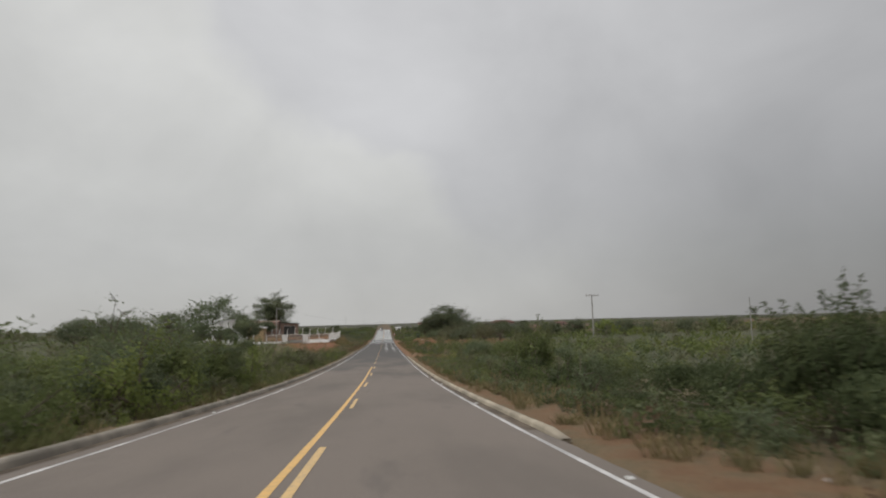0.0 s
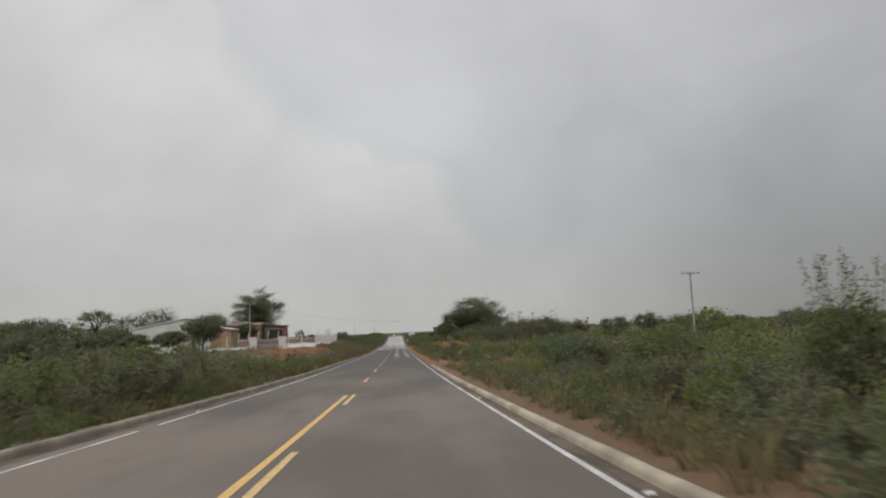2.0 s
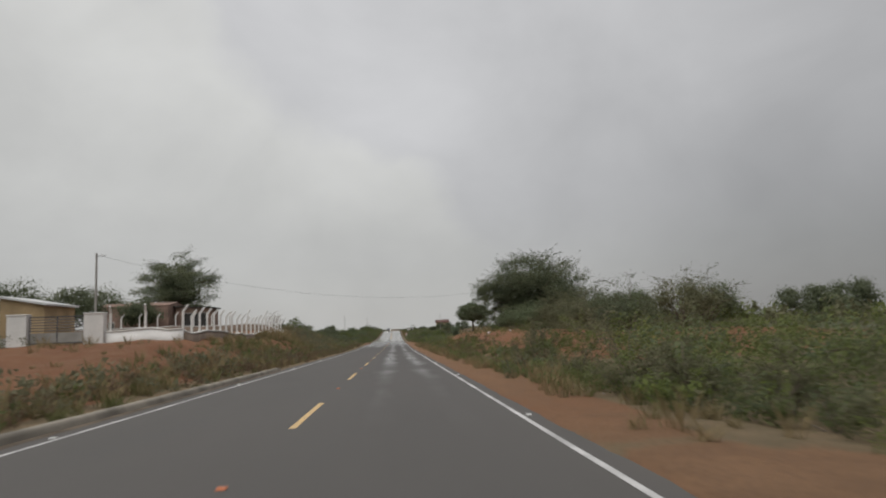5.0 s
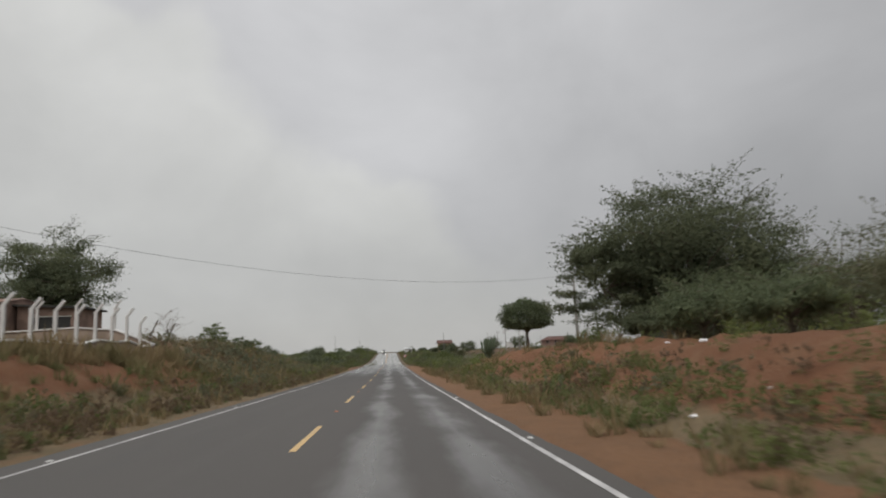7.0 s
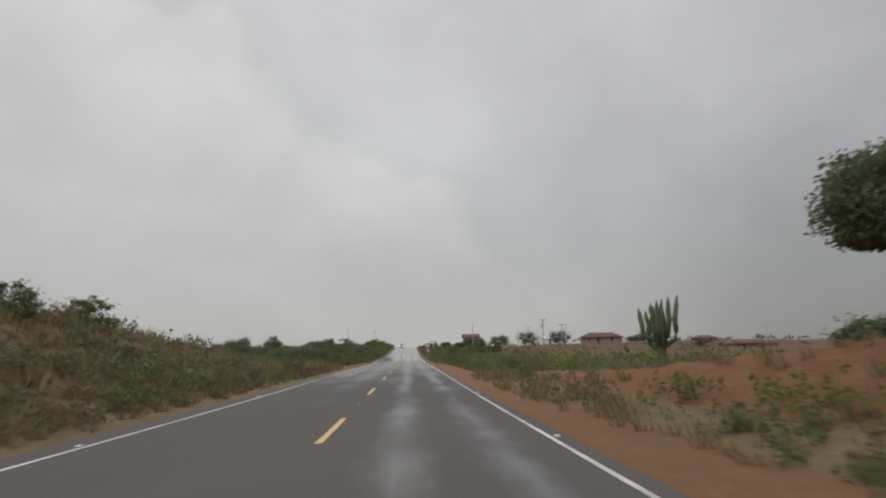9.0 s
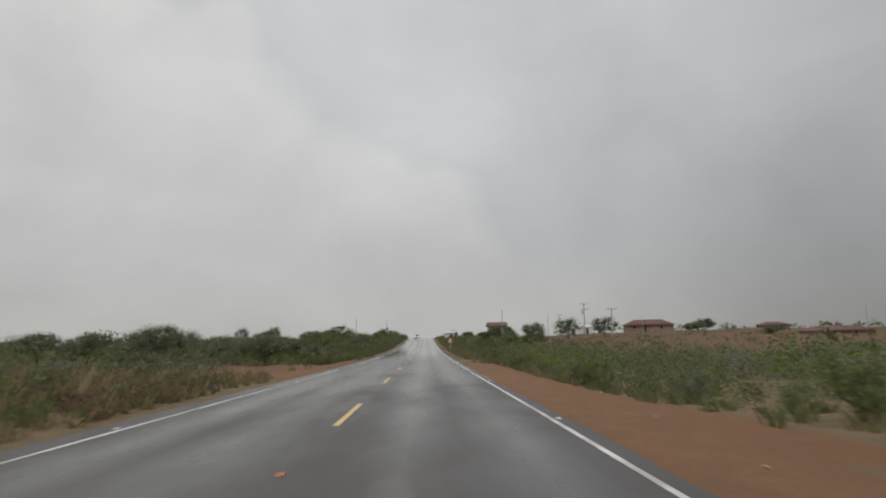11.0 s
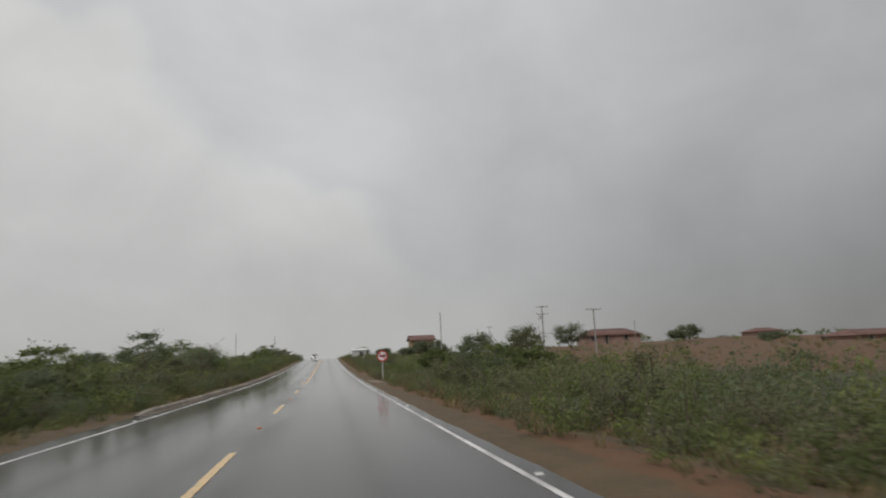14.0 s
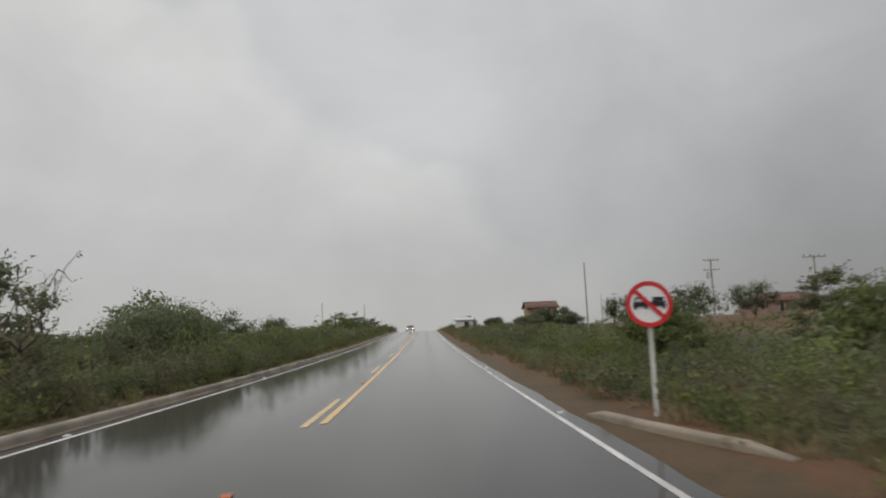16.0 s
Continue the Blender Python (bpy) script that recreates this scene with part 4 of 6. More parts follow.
for i in range(120):                                 # taller clumps behind
    sd = 1 if i % 2 else -1
    x, y = sd * rng.uniform(16, 60), rng.uniform(35, 118) if i % 3 else rng.uniform(262, 400)
    if sd > 0 and y > 150:
        continue
    (clump_list if abs(x) < 32 and y < 150 else back_list).append((x, y, rng.uniform(1.0, 1.35) if sd > 0 else rng.uniform(1.2, 1.7), rng.uniform(0, 6.28), int(rng.integers(0, 60))))
scrub("scrub", back_list, BACK, "mixed green scrub behind the roadside shrubs", False)
scrub("scrub", clump_list, MID, "taller green clumps in the scrub", False)
far_extra, skyline = [], []
for i in range(1100):
    x, y = rng.uniform(-420, 420), rng.uniform(60, 900)
    if abs(x) < 60 and y < 470 or abs(x) < 9 or (20 < x < 230 and 250 < y < 440):
        continue
    far_extra.append((x, y, rng.uniform(0.7, 1.5), rng.uniform(0, 6.28), int(rng.integers(0, 60))))
for i in range(1500):
    x, y = rng.uniform(-760, 760), 150 + 1250 * rng.uniform() ** 1.5
    if abs(x) < 70 and y < 480 or abs(x) < 9 or (20 < x < 230 and 250 < y < 440):
        continue
    far_extra.append((x, y, rng.uniform(0.9, 1.9), rng.uniform(0, 6.28), int(rng.integers(0, 60))))
for i in range(230):                                 # taller clumps that break the skyline
    sd = 1 if i % 2 else -1
    x, y = sd * rng.uniform(42, 230), rng.uniform(70, 330) if i % 3 else rng.uniform(330, 700)
    if x > 24 and 255 < y < 430:
        continue
    skyline.append((x, y, rng.uniform(1.4, 2.4), rng.uniform(0, 6.28), int(rng.integers(0, 60))))
scrub("far_scrub", far_list + skyline, FAR, "scrub and taller clumps further from the road", False)
scrub("far_scrub", far_extra, PLAIN, "far scrub spread over the plain", False)

# ---- grass and weeds ----


def tuft_arrays(seed, n, h, spread, width):
    r = np.random.default_rng(seed)
    az, ln = r.uniform(0, 6.283, n), h * r.uniform(0.5, 1.1, n)
    b = np.stack([r.normal(size=n) * spread * 0.4, r.normal(size=n) * spread * 0.4, np.zeros(n) - 0.02], 1)
    d = np.stack([np.cos(az) * spread, np.sin(az) * spread, ln], 1)
    s = np.stack([-np.sin(az), np.cos(az), np.zeros(n)], 1) * width
    mid = b + d * 0.55 + np.array([0, 0, 0.06 * h])
    v = np.stack([b - s, b + s, mid + s * 0.8, b + d], 1)
    return v.reshape(-1, 3), np.arange(4 * n).reshape(n, 4)


TUFTS = [tuft_arrays(51, 26, 0.34, 0.16, 0.010), tuft_arrays(52, 30, 0.24, 0.18, 0.010), tuft_arrays(53, 22, 0.50, 0.20, 0.011)]
WEEDS = [shrub_arrays(s, 0.55, 0.38, 72, 0.086, 4, 0.2)[0] for s in (61, 62, 63)]


def meadow(name, material, protos, label, count, zones, smin=0.6, smax=1.3):
    """Tufts strewn over the stretches (x0, x1, y0, y1, share) of the plan."""
    items, total = [], sum(z[4] for z in zones)
    for x0, x1, y0, y1, share in zones:
        for i in range(int(count * share / total)):
            x, y = rng.uniform(x0, x1), rng.uniform(y0, y1)
            if wob(x, y, 0.9, 0.2) + rng.uniform(-0.8, 0.8) < -0.15:
                continue
            items.append((protos[rng.integers(0, len(protos))], x, y, gz(x, y), rng.uniform(0, 6.28), rng.uniform(smin, smax)))
    v, f = merged(items)
    return tagged(put(name, quads(name, v, f), material), label, "grass", kind="stuff")


meadow("dry_grass", GRASS_DRY, TUFTS, "dry straw-coloured grass on the verge", 5200,
       [(4.4, 7.2, 2, 84, 2.2), (-14, -7, 160, 182, 1.4), (-9.2, -7, 130, 160, 1.0), (-24, -6, 98, 128, 0.8), (-24, -5, 205, 230, 1.4), (4.6, 6.2, 100, 205, 1.5), (-6.2, -4.6, 126, 230, 2.2), (6.6, 12, 84, 98, 0.8), (4.6, 7.4, 246, 430, 4), (-7.4, -5.2, 130, 180, 0.8), (-13, -5.5, 178, 215, 2), (6, 14, 80, 100, 0.6), (7, 14, 150, 205, 1.0), (26, 60, 270, 420, 1.5)])
meadow("green_grass", GRASS_GREEN, TUFTS, "olive green grass on verge and bank", 4200,
       [(4.6, 7.2, 2, 84, 1.0), (5.2, 7.6, 104, 205, 0.8), (-8, -4.7, 98, 228, 3), (-22, -5, 208, 230, 0.9), (5.2, 8.0, 246, 430, 2.2), (-8.5, -6, 130, 180, 1.5), (-13, -6, 178, 215, 1.5), (-6, -4.7, 2, 100, 2), (-6, -4.7, 262, 430, 2), (6.5, 9, 205, 250, 1)])
meadow("weeds", LEAF_GREY, WEEDS, "grey-green leafy weeds on verge and bank", 900,
       [(4.6, 8.0, 34, 78, 2.0), (5.2, 8.4, 2, 34, 0.4), (-24, -9, 98, 128, 0.3), (5.4, 7.8, 104, 168, 0.9), (5.2, 7.2, 168, 205, 0.4), (-22, -6, 208, 230, 0.8), (-7.2, -5.0, 98, 180, 2.2), (-12, -5, 178, 225, 2), (5.4, 7.6, 246, 420, 2), (-5.6, -4.8, 2, 98, 1)], 0.5, 1.3)
meadow("weeds", LEAF_GREEN, WEEDS, "green leafy weeds on verge and bank", 700,
       [(5.4, 8.4, 2, 84, 0.6), (5.6, 7.4, 168, 205, 0.5), (-7.2, -5.0, 98, 180, 1.8), (-12, -5, 178, 225, 1.4), (5.4, 7.6, 246, 420, 2), (-5.8, -4.8, 262, 420, 1.2), (-5.8, -4.8, 2, 98, 1)], 0.6, 1.5)

meadow("weeds", LEAF_GREEN, WEEDS, "low green weeds along the foot of the red bank", 1500,
       [(5.2, 7.7, 106, 172, 5.2), (7.7, 9.4, 108, 160, 0.7), (5.6, 7.4, 170, 205, 0.9)], 0.35, 0.95)
meadow("tall_weeds", GRASS_DRY, TUFTS, "tall dry brownish weeds on the bank", 1500,
       [(-6.6, -5.4, 104, 128, 0.4), (-9, -6, 162, 180, 0.6), (-9.3, -8.2, 147, 163, 0.7), (-14, -6, 178, 228, 3), (26, 70, 270, 420, 1)], 1.0, 2.2)
meadow("dry_weeds", LEAF_BROWN, WEEDS, "brown half-dry weeds on bank and verge", 1650,
       [(-6.8, -5.0, 100, 180, 1.2), (-5.9, -4.55, 124, 222, 2.2), (-13.5, -5.4, 178, 230, 3), (5.4, 7.6, 108, 160, 0.8), (5.2, 7.0, 165, 205, 0.25), (-11.8, -7.6, 162, 182, 1.4), (5.0, 7.0, 246, 420, 1.5), (5.0, 8.4, 4, 82, 0.9)], 0.6, 1.5)
meadow("tall_weeds", LEAF_GREY, WEEDS, "tall grey-green weeds on the bank", 700,
       [(-6.8, -5.6, 104, 126, 0.4), (-9, -6, 162, 180, 0.7), (-11, -7.5, 163, 180, 0.9), (-14, -6, 178, 228, 3), (30, 70, 270, 420, 1)], 1.2, 2.2)

# ---- trees ----
TREE_PARTS = ("crown", "trunk")


def tree(x, y, height, radius, trunk_h, n_leaf, leaf, label, seed, mat=LEAF_DARK, **k):
    return plant("tree", tree_arrays(seed, height, radius, trunk_h, n_leaf, leaf, **k), mat, x, y, label, "tree", "trees", parts=TREE_PARTS)


def round_tree(x, y, height, radius, trunk_h, n_leaf, leaf, label, seed, mat=LEAF_DUSK, **k):
    return plant("tree", round_arrays(seed, height, radius, trunk_h, n_leaf, leaf, **k), mat, x, y, label, "tree", "trees", parts=TREE_PARTS)


def side_limb(seed, dx, dy, height, radius, low, n_leaf, leaf):
    """A long limb reaching out of a crown, with its own drooping sprays."""
    r = np.random.default_rng(seed)
    (v, f), _ = tree_arrays(seed, height, radius, low, n_leaf, leaf, flat=0.55, limbs=9, spray=1.0, low=0.12, pad_leaf=1.3, fingers=9, share=0.45, slim=0.32)
    out = np.array([dx, dy, 0.0])
    paths = [(bent(r, (0, 0, 1.3), (dx, dy, low + 0.4 * (height - low)), 6, 0.06, 0.15), np.linspace(0.11, 0.035, 6))]
    for i in range(5):
        tip = out + r.normal(size=3) * [radius * 0.4, radius * 0.4, 0.0] + [0, 0, r.uniform(low + 0.5, height - 0.5)]
        paths.append((bent(r, out + [0, 0, low + 0.35 * (height - low)], tip, 4, 0.1), np.linspace(0.035, 0.012, 4)))
    return (v + out, f), tubes(paths, 6)


plant("tree", joined(joined(round_arrays(301, 7.5, 5.1, 0.4, 30000, 0.132, 19, 0.05, 1.4),
                     tree_arrays(101, 8.1, 5.7, 1.2, 36000, 0.128, flat=0.75, limbs=12, spray=1.35, low=0.02, pad_leaf=1.3, fingers=10, share=0.42, slim=0.30)),
                     side_limb(312, -4.3, -0.6, 5.5, 2.4, 1.5, 13000, 0.128)),
      LEAF_DUSK, 15.7, 159.5, "broad dark green thorn tree on the red bank", "tree", "trees", parts=TREE_PARTS)
plant("tree", joined(round_arrays(302, 11.0, 3.9, 3.4, 12000, 0.20, 12, 0.14, 1.2),
                     tree_arrays(102, 12.6, 6.4, 3.2, 24000, 0.18, flat=0.55, limbs=11, spray=1.9, low=0.10, pad_leaf=1.4, fingers=8, share=0.55, slim=0.30)),
      LEAF_DUSK, -30.5, 195, "tall layered thorn tree behind the fence", "tree", "trees", parts=TREE_PARTS)
for x, y, h, r, seed, label in ((13.8, 142, 2.9, 2.2, 111, "small leafy tree on top of the red bank"), (17.5, 146, 4.0, 2.9, 112, "small leafy tree on top of the red bank"),
                                (12.2, 151.0, 2.6, 2.0, 113, "bushy small tree below the thorn tree"), (21, 137, 4.8, 3.1, 114, "small leafy tree on top of the red bank"),
                                (15, 131, 2.7, 2.4, 115, "small leafy tree on top of the red bank"), (14.4, 154.0, 3.0, 2.2, 116, "bushy small tree below the thorn tree"),
                                (12.2, 156.0, 1.7, 1.4, 214, "bushy small tree below the thorn tree"), (12.6, 146.5, 2.2, 1.8, 215, "small leafy tree on top of the red bank"),
                                (20.2, 155, 5.6, 3.3, 211, "leafy tree beside the big thorn tree"), (13.4, 136.5, 2.3, 1.9, 219, "small leafy tree on top of the red bank"),
                                (21.5, 149, 5.3, 3.1, 212, "leafy tree beside the big thorn tree"), (17.2, 150, 4.0, 2.6, 213, "leafy tree beside the big thorn tree"), (25, 142, 5.0, 3.3, 217, "small leafy tree on top of the red bank")):
    plant("tree", joined(round_arrays(seed, h * 0.9, r * 0.92, 0.2, 6500, 0.085, 10, 0.13), tree_arrays(seed + 500, h, r, 0.5, 1500, 0.10, flat=0.2, limbs=6, spray=0.75, low=0.3, share=0.2)),
          (LEAF_OLIVE, LEAF_DUSK, LEAF_DARK)[seed % 3], x, y, label, "tree", "trees", parts=TREE_PARTS)
tree(16.1, 171.0, 3.0, 1.3, 0.8, 750, 0.14, "open broad-leaved small tree beside the dark-roofed house", 123, LEAF_GREEN, flat=0.1, limbs=6, spray=0.7, low=0.2, pad_leaf=1.1, share=0.5)
for x, y, h, r, seed in ((13.9, 169.6, 1.7, 1.1, 124), (12.9, 171.0, 1.1, 0.7, 125), (12.6, 180.5, 0.9, 1.0, 127), (-10.6, 176, 1.7, 1.0, 128), (-11.0, 186, 1.2, 0.9, 129), (-10.9, 191, 1.3, 0.9, 130)):
    tree(x, y, h, r, 0.2, 1600, 0.085, "low leafy bush on top of the bank", seed, LEAF_DARK if seed % 2 else LEAF_GREEN, flat=0.1, limbs=7, spray=0.35, low=0.05)
tree(-12.2, 171.5, 2.2, 1.0, 0.4, 260, 0.06, "nearly bare twiggy shrub on top of the bank", 133, LEAF_BROWN, flat=0.0, limbs=9, spray=0.6, low=0.3, thick=0.6)
round_tree(31.0, 173, 5.3, 2.8, 0.6, 5000, 0.15, "round dark tree behind the bank", 117, LEAF_DEEP)


def sprig_bush(x, y, height, radius, stems, n_leaf, leaf, label, seed, mat):
    """A bushy shrub with many upright leafy sprigs standing out of it."""
    r = np.random.default_rng(seed)
    paths, a, b = [], [], []
    for i in range(stems):
        az, rr = 2.39996 * i, radius * math.sqrt((i + 0.5) / stems)
        e = np.array([math.cos(az) * rr, math.sin(az) * rr, height * r.uniform(0.66, 1.0) * (1 - 0.22 * (rr / radius) ** 2)])
        p = bent(r, e * [0.35, 0.35, 0] + [0, 0, -0.1], e, 5, 0.03)
        paths.append((p, np.linspace(0.016, 0.004, 5)))
        a.append(p[2])
        b.append(e)
    a, b = np.array(a), np.array(b)
    k = r.integers(0, stems, n_leaf)
    t = r.uniform(0.0, 1.0, (n_leaf, 1))
    c = a[k] * (1 - t) + b[k] * t + r.normal(size=(n_leaf, 3)) * np.array([0.075, 0.075, 0.04]) * (1.15 - 0.6 * t)
    sprigs = leaves(r, c, leaf, 0.45, -0.35), tubes(paths, 4)
    return plant("sprig_bush", joined(round_arrays(seed + 900, height * 0.84, radius * 1.1, 0.05, n_leaf, leaf * 1.05, 9, 0.10), sprigs), mat, x, y, label, "shrub", "tall sprigs", parts=("foliage", "branchwork"))


sprig_bush(9.75, 38.8, 4.0, 1.15, 40, 4400, 0.08, "feathery shrub with slender upright sprigs", 118, LEAF_GREEN)
sprig_bush(11.6, 52.0, 4.1, 1.1, 18, 1500, 0.08, "feathery shrub with slender upright sprigs", 121, LEAF_GREEN)
sprig_bush(9.85, 12.5, 3.45, 1.6, 36, 5200, 0.085, "dense dark shrub with tall upright sprigs", 119, LEAF_DEEP)
for x, y, h, r, seed in ((-6.75, 32.6, 5.2, 1.75, 120),):
    tree(x, y, h, r, 1.3, 7600, 0.09, "open-crowned leafy tree above the scrub", seed, LEAF_DARK, flat=0.1, limbs=9, spray=0.6, low=0.05, thick=0.6, pad_leaf=1.3)
for x, y, h, r, seed in ((-7.8, 23.0, 3.9, 1.9, 181), (-6.3, 20.0, 2.9, 1.6, 291), (-6.5, 24.0, 3.3, 1.6, 292), (-8.8, 17.5, 2.5, 2.0, 293), (-10.5, 22.0, 3.2, 2.2, 294), (-9.6, 28.0, 4.7, 2.3, 182), (-9.2, 31.6, 4.5, 2.2, 295), (-6.9, 26.5, 3.8, 1.7, 183), (-6.6, 30.4, 2.9, 1.5, 188), (-7.0, 34.5, 2.6, 1.5, 189), (-11.5, 36, 3.1, 2.4, 184), (-14, 26, 4.2, 2.4, 187), (-8.8, 43, 2.8, 1.8, 185), (-12, 58, 3.0, 2.2, 186)):
    plant("tree", joined(round_arrays(seed, h * 0.88, r * 0.9, 0.1, 4000, 0.084, 10, 0.13), tree_arrays(seed + 500, h, r * 0.8, 0.4, 1300, 0.08, flat=0.1, limbs=7, spray=0.55, low=0.4, share=0.15)),
          LEAF_DARK if seed % 2 else LEAF_GREEN, x, y, "tall bushy shrub standing above the scrub", "tree", "trees", parts=TREE_PARTS)
round_tree(13.2, 91, 2.9, 2.4, 0.1, 6500, 0.085, "bushy small tree beside the bare track", 121, LEAF_GREEN)
round_tree(18.5, 99, 2.6, 2.4, 0.1, 5500, 0.09, "bushy small tree beside the bare track", 122, LEAF_OLIVE)
for x, y, h, r, seed in ((-24.6, 130.5, 5.4, 3.2, 132), (-35, 172, 6.6, 4.6, 133), (-39, 188, 8.0, 5.4, 135), (-60, 196, 9.6, 6.6, 137), (-51, 190, 10.2, 6.0, 138),
                         (-29.5, 133, 3.4, 2.8, 136), (-34.5, 133, 3.2, 2.8, 140), (-39.5, 131, 3.2, 3.0, 256), (-72, 205, 8.0, 5.0, 139), (-89, 234, 9.0, 6.5, 241), (-29, 176, 4.6, 3.2, 242), (-44, 150, 5.0, 4.0, 243), (-70, 165, 6.4, 4.5, 244), (-53, 150, 6.6, 5.0, 246), (-62, 160, 6.8, 5.0, 247), (-47, 128, 5.6, 4.2, 248), (-38, 115, 4.8, 3.6, 249), (-58, 135, 6.0, 4.5, 250), (-34, 104, 4.4, 3.4, 252)):
    round_tree(x, y, h, r, 0.7, 3800, 0.21, "dark green tree behind the walled yard", seed, lobes=13, ragged=0.13)
for x, y, h, r, seed in ((-40, 134, 6.6, 2.6, 134), (-105, 250, 9.5, 5.0, 245)):
    tree(x, y, h, r, 3.4, 2600, 0.16, "umbrella-shaped thorn tree behind the yard", seed, flat=0.8, limbs=8, spray=0.7, low=0.6, pad_leaf=1.3)
for x, y, h, r, seed, m in ((-11.9, 306, 4.6, 2.5, 145, LEAF_DARK), (-8.8, 300, 2.4, 1.8, 152, LEAF_OLIVE), (14.6, 303.5, 2.9, 1.9, 153, LEAF_GREEN), (15.2, 296, 2.3, 1.7, 154, LEAF_GREEN), (20, 315, 4.0, 1.9, 155, LEAF_OLIVE), (11, 312, 2.6, 1.8, 156, LEAF_GREEN), (17.5, 328, 3.2, 2.0, 157, LEAF_DARK), (-12, 319, 4.2, 2.9, 146, LEAF_GREEN), (-15, 343, 3.6, 2.8, 147, LEAF_DARK), (-9.5, 372, 3.6, 2.6, 148, LEAF_GREEN),
                            (-10, 396, 4.2, 3.0, 149, LEAF_DARK), (-8.2, 410, 3.2, 2.2, 150, LEAF_OLIVE), (-13, 290, 3.4, 2.4, 151, LEAF_GREEN)):
    tree(x, y, h, r, 0.4, 4600, 0.14, "small spreading thorn tree in the scrub", seed, m, flat=0.45, limbs=8, spray=0.75, low=0.08)
for x, y, h, r, th, seed in ((-24.0, 265, 4.6, 3.6, 1.0, 141), (-14, 265, 3.5, 3.0, 0.2, 142), (-19.2, 270, 2.9, 2.6, 0.1, 143), (-12.4, 274, 3.0, 2.4, 0.1, 190), (-17.0, 280, 3.8, 3.0, 0.3, 191), (-34, 272, 4.0, 3.6, 0.5, 144),
                             (-29, 270, 3.2, 3.0, 0.2, 189), (-9.6, 268, 2.1, 1.9, 0.1, 192), (-9.0, 279, 2.3, 2.0, 0.1, 193), (-24, 285, 3.8, 3.2, 0.3, 194), (-42, 277, 4.4, 3.8, 0.5, 195), (-31, 292, 4.4, 3.6, 0.5, 196)):
    round_tree(x, y, h, r, th, 5600, 0.13, "dense round dark tree at the edge of the bare soil", seed, lobes=12, ragged=0.12)
for x, y, h, r, seed in ((-63.5, 492, 9.0, 4.4, 161), (-78, 497, 8.4, 4.2, 162), (38.5, 376.5, 6.6, 4.4, 163), (49.8, 382.6, 6.2, 4.6, 165), (82, 394, 4.4, 3.4, 164), (30, 379, 5.4, 4.2, 168), (22.5, 404, 4.6, 2.6, 253), (26.0, 406, 4.4, 2.6, 254), (76, 388, 3.0, 2.6, 166),
                         (18.6, 398, 3.0, 2.8, 167), (9.5, 412, 3.4, 2.0, 169), (14.5, 409, 2.8, 2.4, 170), (25, 395, 3.0, 2.8, 171), (-30, 430, 5.0, 4.0, 172), (100, 390, 3.0, 4.0, 173),
                         (-110, 470, 6.5, 6.0, 174), (-45, 400, 4.6, 4.0, 175), (-22, 352, 4.0, 3.4, 176), (-17, 331, 3.6, 3.0, 177), (-27, 372, 4.2, 3.6, 178), (-13, 418, 3.6, 2.8, 179)):
    round_tree(x, y, h, r, 0.5, 2600, 0.23, "far round dark tree on the skyline", seed, lobes=10)


for x, y, h, r, seed in ((38, 150, 4.0, 3.2, 231), (44.5, 153, 4.8, 3.0, 232), (49.5, 148, 4.3, 3.6, 233), (55.5, 151, 4.6, 3.8, 234), (62, 156, 4.0, 4.0, 235), (70, 150, 4.4, 4.2, 236), (78, 155, 4.2, 4.0, 237), (33, 158, 4.0, 3.2, 238), (90, 170, 4.6, 4.4, 239)):
    round_tree(x, y, h, r, 0.4, 2600, 0.20, "round dark tree standing above the far scrub", seed, lobes=9)


def clipped_tree(x, y):
    """A street tree clipped to a flattened dome on a straight bole."""
    r = np.random.default_rng(77)
    ob = thing("clipped_tree", x, y, gz(x, y), "clipped dome-shaped dark green tree on a bare bole", "tree", "trees")
    n = 15000
    d = r.normal(size=(n, 3))
    d /= np.linalg.norm(d, axis=1, keepdims=True)
    lump = 1 + 0.10 * np.sin(d[:, 0] * 7 + 1) * np.cos(d[:, 1] * 6) + 0.07 * np.sin(d[:, 2] * 9 + d[:, 0] * 5) + r.normal(size=n) * 0.07
    rad = r.uniform(0.25, 1.0, n) ** 0.4 * lump
    c = d * rad[:, None] * np.array([1.85, 1.85, 1.28])
    c[:, 2] = np.where(c[:, 2] < -0.62, -0.62 + (c[:, 2] + 0.62) * 0.35, c[:, 2]) + 2.68
    lv, lf = leaves(r, c, 0.14, 0.55, 0.1, d * 0.8)
    put("crown", quads("crown", lv, lf), LEAF_DARK, ob)
    paths = [(bent(r, (0, 0, -0.3), (0.05, 0, 1.75), 6, 0.02), np.linspace(0.135, 0.10, 6))]
    for i in range(9):
        az = i * 0.7
        paths.append((bent(r, (0.05, 0, 1.6), (math.cos(az) * 1.2, math.sin(az) * 1.2, 2.4 + 0.5 * (i % 3)), 5, 0.06), np.linspace(0.07, 0.02, 5)))
    put("trunk", quads("trunk", *tubes(paths, 8)), BARK, ob, smooth=True)


clipped_tree(11.2, 176.7)


